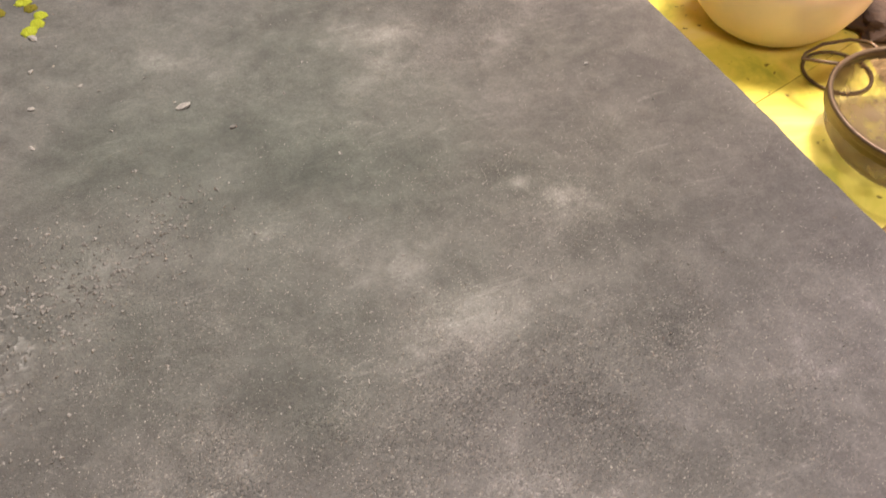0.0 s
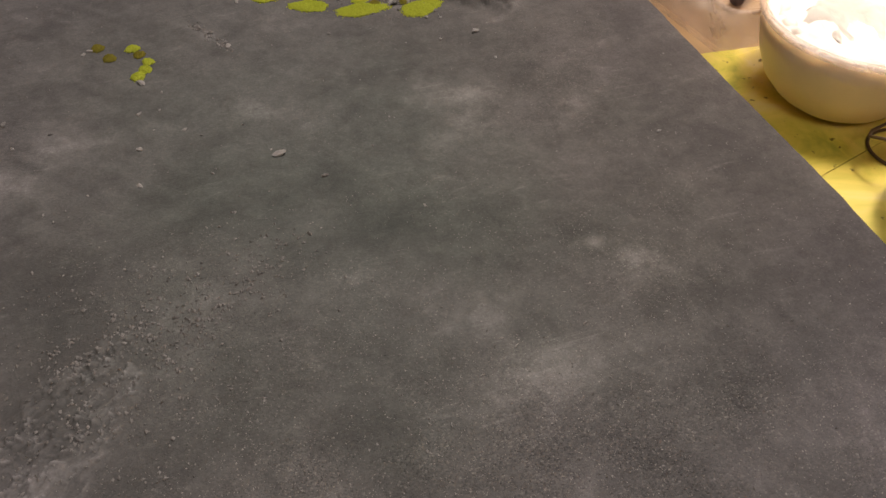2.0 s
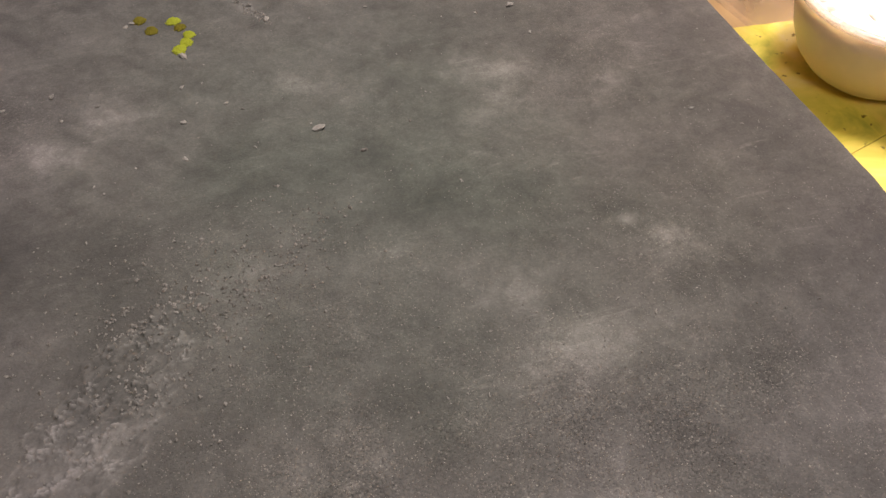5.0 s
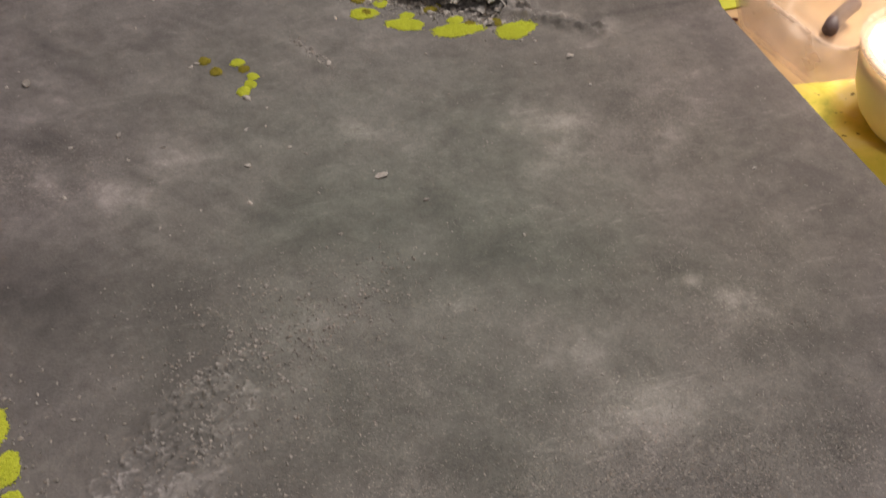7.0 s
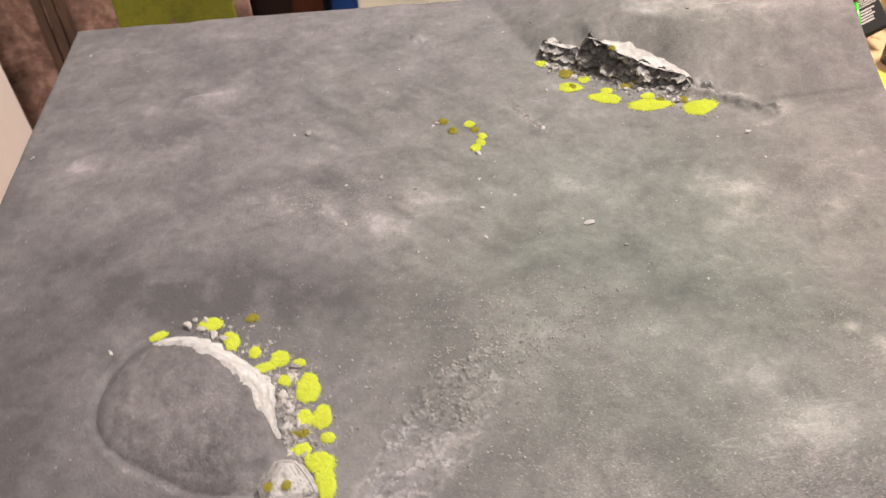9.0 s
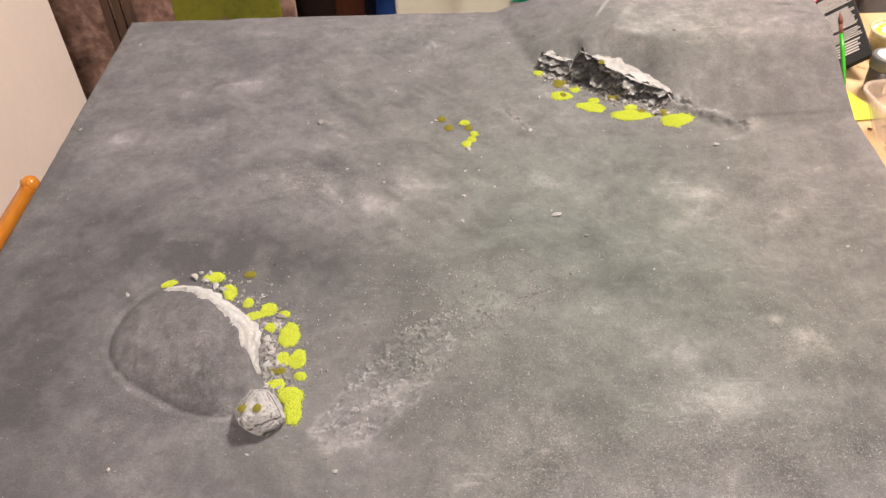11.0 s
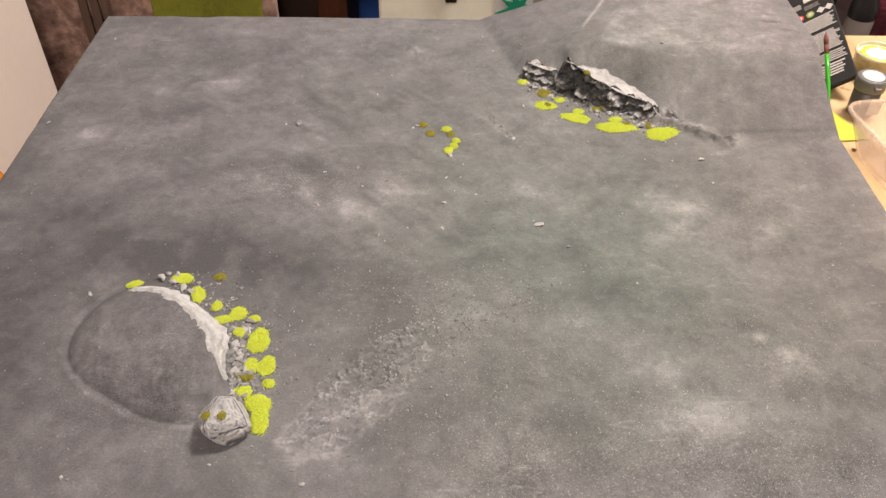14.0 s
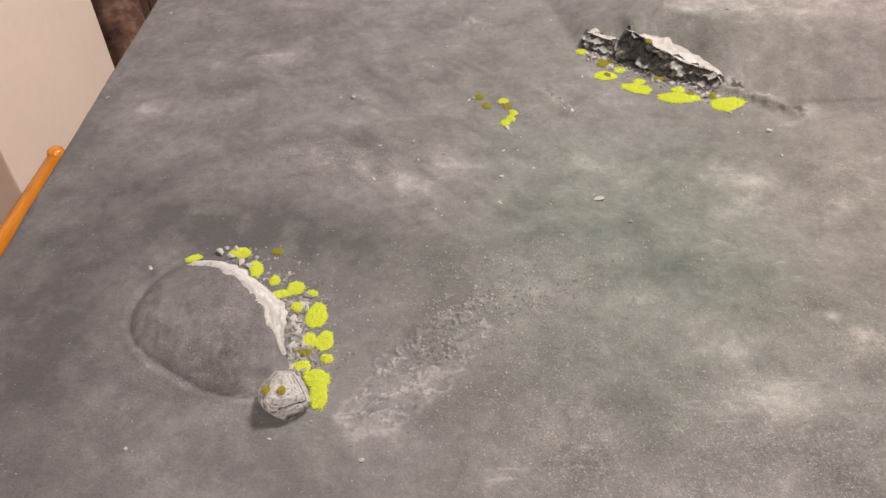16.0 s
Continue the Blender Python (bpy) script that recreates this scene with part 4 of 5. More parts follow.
for x, y, k in ((0.1865, 0.1500, 351), (0.1945, 0.1490, 352)):
    tuft(x, y, 0.0045, 0.0045, 0, M_OLIVE, "small olive flock tuft on the boulder", "tufts on the boulder", k, 0.0014, top_of(layered_stone, x, y) - 0.0004)
tuft(0.4150, 0.4680, 0.005, 0.006, 0, M_OLIVE, "small olive flock tuft on the pale slab", "tufts on the crag", 353, 0.002, top_of(tall_slab, 0.4150, 0.4680) - 0.0004)
tuft(0.4300, 0.4545, 0.005, 0.006, 0, M_OLIVE, "small olive flock tuft on the pale slab", "tufts on the crag", 354, 0.002, top_of(tall_slab, 0.4300, 0.4545) - 0.0004)
LIME, OLIVE = "bright lime yellow flock tuft glued beside pale rubble", "dull olive green flock tuft glued to the board"
for k, (x, y, w, d, turn) in enumerate([
        (0.1200, 0.2545, 0.011, 0.006, 30), (0.1470, 0.2595, 0.0140, 0.0110, 0), (0.1590, 0.2465, 0.0095, 0.0150, 15), (0.1720, 0.2370, 0.0075, 0.0085, 0), (0.1770, 0.2265, 0.0130, 0.0070, 15),
        (0.1850, 0.2315, 0.0105, 0.0130, 0), (0.1950, 0.2275, 0.0075, 0.0065, 0), (0.1890, 0.2170, 0.0110, 0.0080, -25), (0.2000, 0.2115, 0.0145, 0.0200, 0), (0.1985, 0.1935, 0.0100, 0.0120, 0),
        (0.2070, 0.1935, 0.0120, 0.0150, 0), (0.2100, 0.1815, 0.0075, 0.0075, 0), (0.1975, 0.1755, 0.0100, 0.0120, -30), (0.2065, 0.1685, 0.0150, 0.0140, -20), (0.2090, 0.1575, 0.0120, 0.0190, 10)]):
    tuft(x, y, 0.92 * w, 0.90 * d, turn, M_LIME, LIME, "tufts along the mound", 300 + k, 0.0018)
for k, (x, y, w, d) in enumerate([(0.1690, 0.2610, 0.0070, 0.0060), (0.1970, 0.1860, 0.0090, 0.0065)]):
    tuft(x, y, w, d, 0, M_OLIVE, OLIVE, "tufts along the mound", 340 + k, 0.0018)
for k, (x, y, w, d, turn) in enumerate([
        (0.3685, 0.4875, 0.0095, 0.0110, 0), (0.3835, 0.4535, 0.0180, 0.0165, -8), (0.3955, 0.4625, 0.0095, 0.0115, 0), (0.4080, 0.4465, 0.0095, 0.0105, 0), (0.4050, 0.4375, 0.0240, 0.0165, -12),
        (0.4350, 0.4355, 0.0120, 0.0085, 0), (0.4340, 0.4250, 0.0320, 0.0190, -6), (0.4665, 0.4165, 0.0260, 0.0220, 8)]):
    tuft(x, y, 0.95 * w, 0.78 * d, turn, M_LIME, "bright lime yellow flock tuft at the foot of the crag", "tufts below the crag", 360 + k, 0.0013)
for k, (x, y, w, d, high) in enumerate([(0.3840, 0.4710, 0.0110, 0.0130, 0.0018), (0.4580, 0.4270, 0.0080, 0.0080, 0.0018), (0.4230, 0.4500, 0.0100, 0.0060, 0.0018), (0.3850, 0.4535, 0.0060, 0.0070, 0.0022), (0.4420, 0.4290, 0.0075, 0.0050, 0.0020)]):
    tuft(x, y, w, d, 0, M_OLIVE, OLIVE, "tufts below the crag", 380 + k, high)
for k, (x, y, w, mat) in enumerate([(0.2885, 0.4255, 0.0068, M_OLIVE), (0.2940, 0.4140, 0.0072, M_OLIVE), (0.3090, 0.4140, 0.0062, M_OLIVE), (0.3060, 0.4205, 0.0074, M_LIME),
                                   (0.3130, 0.4060, 0.0066, M_LIME), (0.3110, 0.3990, 0.0070, M_LIME), (0.3070, 0.3935, 0.0078, M_LIME)]):
    tuft(x, y, w, w, 0, mat, "small lime flock tuft on the open board" if mat is M_LIME else "small olive flock tuft on the open board", "tufts in the middle of the board", 400 + k, 0.0016)


# ---------------------------------------------------------------- room
def slab(name, size, centre, material, label, category, bevel=0.0):
    ob = mesh_object(name, box(size, (0, 0, 0), bevel), material)
    ob.location = centre
    return tagged(ob, label, category, kind="structure")


slab("floor", (4.6, 4.9, 0.05), (0.3, 0.35, FLOOR - 0.025), M_FLOOR, "brown wooden floor boards", "floor")
slab("ceiling", (4.6, 4.9, 0.05), (0.3, 0.35, CEILING + 0.025), M_CEIL, "plain white ceiling", "ceiling")
slab("wall_south", (4.6, 0.1, CEILING - FLOOR), (0.3, -1.95, (CEILING + FLOOR) / 2), M_WALL, "plain cream painted wall", "wall")
slab("wall_north", (4.6, 0.1, CEILING - FLOOR), (0.3, 2.75, (CEILING + FLOOR) / 2), M_GREYWALL, "shaded grey wall behind the stored things", "wall")
slab("wall_east", (0.1, 4.6, CEILING - FLOOR), (2.55, 0.4, (CEILING + FLOOR) / 2), M_WALL, "plain cream painted wall", "wall")
slab("wall_west", (0.1, 4.6, CEILING - FLOOR), (-1.95, 0.4, (CEILING + FLOOR) / 2), M_WALL, "plain cream painted wall", "wall")
slab("wall_pier", (0.9, 0.295, CEILING - FLOOR), (-0.67, 0.7365, (CEILING + FLOOR) / 2), M_WALL, "cream painted end of a wall beside the table", "wall", 0.003)


def work_table():
    t = thing("work_table", (0.69, 0.09, FLOOR), "pale wooden work table under the terrain board, paint stained", "table")
    part("tabletop", box((1.32, 1.08, 0.03), (0, 0, TABLE - FLOOR - 0.015), 0.003), M_TABLE, t)
    for x in (-0.6, 0.6):
        for y in (-0.48, 0.48):
            part("leg", box((0.06, 0.06, TABLE - FLOOR - 0.03), (x, y, (TABLE - FLOOR - 0.03) / 2), 0.003), M_PINE, t)


work_table()


def card_sheet(name, corners, material, label, thick=0.0012):
    """A thin flat sheet with the given plan, slightly curled."""
    bm = bmesh.new()
    low = [bm.verts.new((x, y, TABLE + 0.0004)) for x, y in corners]
    high = [bm.verts.new((x, y, TABLE + 0.0004 + thick)) for x, y in corners]
    bm.faces.new(high)
    bm.faces.new(low[::-1])
    for i in range(len(corners)):
        j = (i + 1) % len(corners)
        bm.faces.new((low[i], low[j], high[j], high[i]))
    bmesh.ops.recalc_face_normals(bm, faces=bm.faces)
    return tagged(mesh_object(name, bm, material), label, "card sheet", "yellow sheets on the table")


card_sheet("card_sheet", [(0.56, 0.226), (0.72, 0.272), (0.74, 0.352), (0.57, 0.366)], M_SHEET, "yellow paint-stained card sheet lying on the table")
card_sheet("card_sheet", [(0.56, 0.142), (0.672, 0.166), (0.709, 0.2682), (0.562, 0.2262)], M_SHEET, "yellow green-spotted card sheet lying on the table")
card_sheet("card_scrap", [(0.612, 0.447), (0.646, 0.450), (0.642, 0.464), (0.618, 0.520)], M_LIMECARD, "small lime green scrap of card on the table")


def plastic_bowl():
    bx, by = 0.673, 0.3015
    t = thing("plastic_bowl", pose(bx, by, TABLE + 0.0016) @ Matrix.Diagonal((0.83, 0.83, 0.88, 1)), "yellowed milky plastic bowl filled with white tissue", "bowl")
    outer = [(0, 0.0), (0.026, 0.0), (0.031, 0.0015), (0.040, 0.0075), (0.049, 0.017), (0.0555, 0.030), (0.0595, 0.044), (0.0612, 0.055), (0.0612, 0.0565), (0.0640, 0.0575), (0.0645, 0.0600), (0.0632, 0.0612), (0.0600, 0.0606)]
    inner = [(0.0585, 0.056), (0.0575, 0.044), (0.0535, 0.031), (0.047, 0.019), (0.038, 0.0095), (0.029, 0.004), (0, 0.003)]
    part("shell", lathe(outer[:8] + inner, 72), M_BOWL, t, "", True)
    part("rim", lathe([(0.0585, 0.0562)] + outer[7:] + [(0.0585, 0.0562)], 72), M_RIM, t, "clear rolled rim", True)
    rnd = random.Random(12)
    bm = bmesh.new()
    rings, seg = 22, 64
    grid = []
    for i in range(rings + 1):
        r = 0.0578 * i / rings
        row = []
        for k in range(seg):
            a = 2 * math.pi * k / seg
            x, y = r * math.cos(a), r * math.sin(a)
            z = 0.0515 + 0.006 * noise.fractal(Vector((x * 38, y * 38, 2)), 0.8, 2.1, 3) + 0.006 * noise.turbulence(Vector((x * 60, y * 60, 5)), 3, True)
            row.append(bm.verts.new((x, y, z)))
        grid.append(row)
    for a, b in zip(grid, grid[1:]):
        for k in range(seg):
            j = (k + 1) % seg
            bm.faces.new((a[k], a[j], b[j], b[k]))
    last = grid[-1]
    for r, z in ((0.0568, 0.044), (0.0530, 0.0315), (0.0465, 0.0195), (0.0375, 0.0100), (0.0285, 0.0045), (0.0, 0.0036)):
        row = [bm.verts.new((r * math.cos(2 * math.pi * k / seg), r * math.sin(2 * math.pi * k / seg), z)) for k in range(seg)]
        for k in range(seg):
            j = (k + 1) % seg
            bm.faces.new((last[k], last[j], row[j], row[k]))
        last = row
    bmesh.ops.remove_doubles(bm, verts=bm.verts, dist=1e-6)
    bmesh.ops.recalc_face_normals(bm, faces=bm.faces)
    ob = mesh_object("tissue_filling", bm, M_TISSUE, True)
    ob.matrix_world = pose(bx, by, TABLE + 0.0016) @ Matrix.Diagonal((0.83, 0.83, 0.88, 1))
    tagged(ob, "white crumpled tissue filling the plastic bowl", "tissue")
    for k in range(16):
        bm = stone_mesh(500 + k, 2, 0.8, 0.5)
        bmesh.ops.scale(bm, vec=(0.010, 0.009, 0.009), verts=bm.verts)
        a = rnd.uniform(1.7, 4.6)
        ob = mesh_object("tissue_scrap", bm, M_TISSUE, True)
        ob.matrix_world = pose(bx + 0.039 * math.cos(a), by + 0.039 * math.sin(a), TABLE + 0.046 + rnd.uniform(-0.002, 0.003), 0, 0, rnd.uniform(0, 360))
        tagged(ob, "torn white tissue scrap inside the bowl", "tissue scrap", "scraps in the bowl")
    bm = bmesh.new()
    count = 26
    grid = [[bm.verts.new((0.058 * (i / count - 0.5), 0.046 * (k / count - 0.5), 0)) for k in range(count + 1)] for i in range(count + 1)]
    for i in range(count):
        for k in range(count):
            bm.faces.new((grid[i][k], grid[i + 1][k], grid[i + 1][k + 1], grid[i][k + 1]))
    for v in bm.verts:
        p = v.co.copy()
        v.co.x += 0.005 * noise.noise(p * 60)
        v.co.y += 0.005 * noise.noise(p * 60 + Vector((4, 4, 4)))
        v.co.z = 0.004 * noise.fractal(p * 55, 0.8, 2.1, 3) + 0.003 * abs(noise.noise(p * 90 + Vector((0, 2, 0)))) - 6.5 * (p.x * p.x + p.y * p.y)
    bmesh.ops.solidify(bm, geom=bm.faces[:], thickness=0.0008)
    ob = mesh_object("folded_tissue", bm, M_TISSUE, True)
    ob.matrix_world = pose(bx + 0.002, by + 0.002, TABLE + 0.0520, 4, -3, 24)
    tagged(ob, "crumpled white tissue lying on top in the bowl", "tissue")


plastic_bowl()


M_MESH = clear_plastic("fine_brown_wire_mesh", (0.11, 0.068, 0.038), 0.5, 0.80)


def circle(r, z, count=48, cx=0.0, cy=0.0):
    return [(cx + r * math.cos(2 * math.pi * k / count), cy + r * math.sin(2 * math.pi * k / count), z) for k in range(count)]


def sieve():
    t = thing("sieve", (0.671, 0.190, TABLE + 0.0018), "small dull metal wire sieve standing on the table", "sieve")
    part("rim", tube(circle(0.0437, 0.0255), 0.0014, 10, True), M_STEEL, t, "", True)
    part("mesh_wall", lathe([(0.0437, 0.0255), (0.0432, 0.018), (0.0410, 0.010), (0.0360, 0.0038), (0.028, 0.0012), (0, 0.0006)], 64), M_MESH, t, "fine brown wire mesh", True)
    part("band", lathe([(0.0444, 0.0250), (0.0446, 0.020), (0.0436, 0.020), (0.0434, 0.0250)], 64), M_STEEL, t, "", True)
    loop = [(-0.016, 0.0405, 0.0255), (-0.022, 0.047, 0.024), (-0.024, 0.056, 0.020), (-0.015, 0.063, 0.016), (-0.002, 0.066, 0.016), (0.008, 0.060, 0.020), (0.010, 0.051, 0.024), (0.008, 0.043, 0.0255)]
    part("wire_hook", tube(loop, 0.0009, 8), M_STEEL, t, "", True)
    # an added ring on the sheet stands in for the hook's cast shadow
    ring = thing("hook_shadow_ring", (0.679, 0.249, TABLE + 0.0028), "dull metal wire ring standing in for the hook's loop and its shadow", "ring")
    part("wire", tube(circle(0.0170, 0, 40), 0.0009, 8, True), M_STEEL, ring, "", True)


sieve()


def rounded_rect(w, d, r, count=6):
    pts = []
    for cx, cy, a0 in ((w / 2 - r, d / 2 - r, 0), (-w / 2 + r, d / 2 - r, 90), (-w / 2 + r, -d / 2 + r, 180), (w / 2 - r, -d / 2 + r, 270)):
        for k in range(count + 1):
            a = radians(a0 + 90 * k / count)
            pts.append((cx + r * math.cos(a), cy + r * math.sin(a)))
    return pts


def loft(outlines, bm=None):
    """Join outlines of equal length at rising heights; the first and last are closed."""
    bm = bm or bmesh.new()
    rings = [[bm.verts.new((x, y, z)) for x, y in pts] for pts, z in outlines]
    for a, b in zip(rings, rings[1:]):
        for i in range(len(a)):
            j = (i + 1) % len(a)
            bm.faces.new((a[i], a[j], b[j], b[i]))
    bm.faces.new(rings[0][::-1])
    bm.faces.new(rings[-1])
    bmesh.ops.recalc_face_normals(bm, faces=bm.faces)
    return bm


def plastic_tub():
    t = thing("plastic_tub", (0.652, 0.394, TABLE + 0.0006), "clear plastic storage tub without a lid", "tub", turn=8.5)
    w, d, h = 0.072, 0.104, 0.039
    wall = [(rounded_rect(w - 0.030, d - 0.028, 0.008), 0.0), (rounded_rect(w - 0.026, d - 0.024, 0.010), 0.003), (rounded_rect(w, d, 0.012), h), (rounded_rect(w - 0.003, d - 0.003, 0.011), h), (rounded_rect(w - 0.030, d - 0.028, 0.008), 0.0045)]
    part("shell", loft(wall), M_TUB, t, "", True)
    ring = [(x, y, h + 0.0005) for x, y in rounded_rect(w + 0.001, d + 0.001, 0.013)]
    part("rim", tube(ring, 0.0017, 8, True), M_RIM, t, "thick clear rim", True)
    bm = tube([(-0.017, 0, 0), (-0.008, 0.001, 0.001), (0.004, 0, 0.002), (0.017, -0.002, 0.004)], 0.0048, 14)
    ob = mesh_object("tool_handle", bm, M_PURPLEGREY, True)
    ob.matrix_world = pose(0.685, 0.408, TABLE + 0.0105, 0, 0, 36)
    tagged(ob, "dull purple grey tool handle lying in the clear tub", "handle")


plastic_tub()


def flat_bar(w, h, x, y, z=0.0, thick=0.0002):
    return box((w, h, thick), (x, y, z))


def disc(r, x, y, z, sides=20):
    bm = lathe([(0, 0), (r, 0), (r, 0.0002), (0, 0.0002)], sides)
    bmesh.ops.translate(bm, vec=(x, y, z), verts=bm.verts)
    return bm


def diamond(r, x, y, z):
    bm = lathe([(0, 0), (r, 0), (r, 0.0002), (0, 0.0002)], 4)
    bmesh.ops.translate(bm, vec=(x, y, z), verts=bm.verts)
    return bm


def frame_from(origin, x_axis, y_axis):
    x = Vector(x_axis).normalized()
    y = Vector(y_axis)
    y = (y - x * y.dot(x)).normalized()
    z = x.cross(y)
    return Matrix(((x[0], y[0], z[0], origin[0]), (x[1], y[1], z[1], origin[1]), (x[2], y[2], z[2], origin[2]), (0, 0, 0, 1)))


def small_print(parent, x0, x1, y0, y1, pitch, thick, seed, z, material, ragged=0.25):
    """Rows of print too small to read."""
    rnd = random.Random(seed)
    y = y1
    while y > y0:
        a, b = x0, x1 - (x1 - x0) * rnd.random() * ragged
        part("print_line", flat_bar(b - a, thick, (a + b) / 2, y, z), material, parent)
        y -= pitch


def printed_carton():
    m = frame_from((0.6522, 0.512, -0.0041), (0.760, -0.198, 0.619), (0.023, 0.960, 0.279))
    t = thing("printed_carton", m, "black printed carton tipped on its edge beside the board", "carton")
    w, h, d = 0.0385, 0.130, 0.005
    part("body", box((w, h, d), (-w / 2, h / 2, -d / 2), 0.0008), M_BLACKCARD, t)
    z = 0.0003
    for y0, y1, k in ((0.064, 0.079, 1), (0.038, 0.060, 2)):
        small_print(t, -0.0285, -0.0015, y0, y1, 0.0017, 0.0009, k, z, M_PRINT, 0.18)
    small_print(t, -0.0285, -0.0015, 0.026, 0.035, 0.0022, 0.0010, 4, z, M_PRINT, 0.3)
    small_print(t, -0.0270, -0.0030, 0.008, 0.022, 0.0028, 0.0015, 3, z, M_PRINT, 0.35)
    small_print(t, -0.0375, -0.0305, 0.020, 0.076, 0.0024, 0.0012, 8, z, M_PRINT, 0.5)
    for x, mat in ((-0.0296, M_REDPRINT), (-0.0204, M_GREENPRINT)):
        part("round_symbol", disc(0.0036, x, 0.0860, z), mat, t)
        part("symbol_centre", disc(0.0021, x, 0.0860, z + 0.0002), M_PRINT, t)
    for x in (-0.0112, -0.0042):
        part("diamond_symbol", diamond(0.0038, x, 0.0860, z), M_PRINT, t)
    small_print(t, -0.024, -0.010, 0.093, 0.097, 0.0018, 0.0007, 9, z, M_GREYPRINT)
    part("pale_panel", flat_bar(0.016, 0.0130, -0.010, 0.1180, z), M_PRINT, t)
    part("pale_panel", flat_bar(0.008, 0.0080, -0.019, 0.1060, z), M_PRINT, t)
    part("pale_panel", flat_bar(0.010, 0.0060, -0.031, 0.1000, z), M_GREYPRINT, t)
    part("white_tag", flat_bar(0.0055, 0.0080, -0.0345, 0.0480, z + 0.0002), M_WHITE, t, "white torn tag")


printed_carton()


def paint_brush():
    t = thing("paint_brush", frame_from((0.6285, 0.494, TABLE + 0.004), (0.9, 0.1, -0.1), (0.03, 0.40, 0.36)), "green handled paint brush resting against the black carton", "brush")
    profile = [(0, 0), (0.0009, 0.001), (0.0016, 0.012), (0.0020, 0.03), (0.0017, 0.046)]
    bm = lathe(profile + [(0, 0.046)], 16)
    bmesh.ops.rotate(bm, matrix=Matrix.Rotation(radians(-90), 3, "X"), verts=bm.verts)
    part("handle", bm, M_BRUSHGREEN, t, "", True)
    bm = lathe([(0, 0.045), (0.0019, 0.0455), (0.0018, 0.053), (0, 0.0535)], 16)
    bmesh.ops.rotate(bm, matrix=Matrix.Rotation(radians(-90), 3, "X"), verts=bm.verts)
    part("ferrule", bm, M_BRISTLE, t, "dull red ferrule", True)
    bm = lathe([(0, 0.053), (0.0018, 0.0532), (0.0021, 0.058), (0.0004, 0.064), (0, 0.0645)], 16)
    bmesh.ops.rotate(bm, matrix=Matrix.Rotation(radians(-90), 3, "X"), verts=bm.verts)
    part("bristles", bm, M_BRISTLE, t, "dark brown bristles", True)


paint_brush()


def paint_pots():
    t = thing("mixing_pot", pose(0.688, 0.554, TABLE) @ Matrix.Diagonal((0.85, 0.85, 0.70, 1)), "clear round pot smeared with yellow and white paint", "paint pot")
    part("cup", lathe([(0, 0), (0.0192, 0), (0.0202, 0.001), (0.0217, 0.031), (0.0235, 0.0315), (0.0235, 0.034), (0.0215, 0.034), (0.0205, 0.032), (0.0178, 0.004), (0, 0.003)], 48), M_POTCLEAR, t, "", True)
    bm = lathe([(0, 0.0285), (0.0205, 0.0283), (0.0204, 0.029), (0.012, 0.0302), (0, 0.0300)], 40)
    for v in bm.verts:
        v.co.z += 0.0012 * noise.noise(v.co * 130)
    part("white_paint", bm, M_WHITE, t, "white paint skin", True)
    rnd = random.Random(5)
    for k in range(9):
        a = 0.9 + k * 0.62
        bm = stone_mesh(700 + k, 2, 0.25, 0.4)
        bmesh.ops.scale(bm, vec=(0.011, 0.007, 0.004), verts=bm.verts)
        bmesh.ops.rotate(bm, matrix=Matrix.Rotation(a + 1.57, 3, "Z"), verts=bm.verts)
        bmesh.ops.translate(bm, vec=(0.0145 * math.cos(a), 0.0145 * math.sin(a), 0.0300), verts=bm.verts)
        part("yellow_smear", bm, M_YELLOWPAINT, t, "yellow paint smear", True)
    t = thing("flip_lid_pot", pose(0.654, 0.492, TABLE) @ Matrix.Diagonal((0.84, 0.84, 0.88, 1)), "small smoky paint pot with a grey lid", "paint pot")
    part("jar", lathe([(0, 0), (0.0115, 0), (0.0125, 0.0015), (0.0130, 0.027), (0, 0.027)], 40), M_POTDARK, t, "", True)
    part("lid", lathe([(0, 0.027), (0.0142, 0.027), (0.0146, 0.028), (0.0146, 0.0375), (0.0136, 0.0392), (0.0112, 0.0392), (0.0108, 0.0386), (0, 0.0386)], 40), M_POTGREY, t, "grey lid", True)
    part("lid_label", lathe([(0, 0.0389), (0.0105, 0.0389), (0.0105, 0.0394), (0, 0.0396)], 40), M_WHITE, t, "white round label", True)
    part("paper_label", box((0.012, 0.0006, 0.017), (0.006, -0.0129, 0.013), 0.0002), M_PRINT, t, "pale paper label")
    part("lid_tab", box((0.006, 0.004, 0.0022), (0, -0.0155, 0.0335), 0.0006), M_POTGREY, t)


paint_pots()


def glue_bottle():
    t = thing("glue_bottle", pose(0.700, 0.518, TABLE) @ Matrix.Diagonal((0.70, 0.70, 0.90, 1)), "white plastic glue bottle with a black nozzle", "bottle")
    part("body", lathe([(0, 0), (0.0075, 0), (0.0085, 0.001), (0.0088, 0.022), (0.0086, 0.034), (0.0070, 0.038), (0.0050, 0.0395), (0.0050, 0.0415), (0, 0.0415)], 32), M_WHITE, t, "", True)
    part("nozzle", lathe([(0, 0.0405), (0.0056, 0.0405), (0.0056, 0.0435), (0.0016, 0.0600), (0.0012, 0.0604), (0, 0.0604)], 28), M_BLACK, t, "black cone nozzle", True)


glue_bottle()
bm = stone_mesh(640, 2, 0.6, 0.4)
bmesh.ops.scale(bm, vec=(0.005, 0.003, 0.003), verts=bm.verts)
crumb = mesh_object("crumb", bm, M_BRISTLE)
crumb.matrix_world = pose(0.629, 0.436, TABLE + 0.0012, 0, 0, -30)
tagged(crumb, "dark brown crumb lying on the table", "crumb")


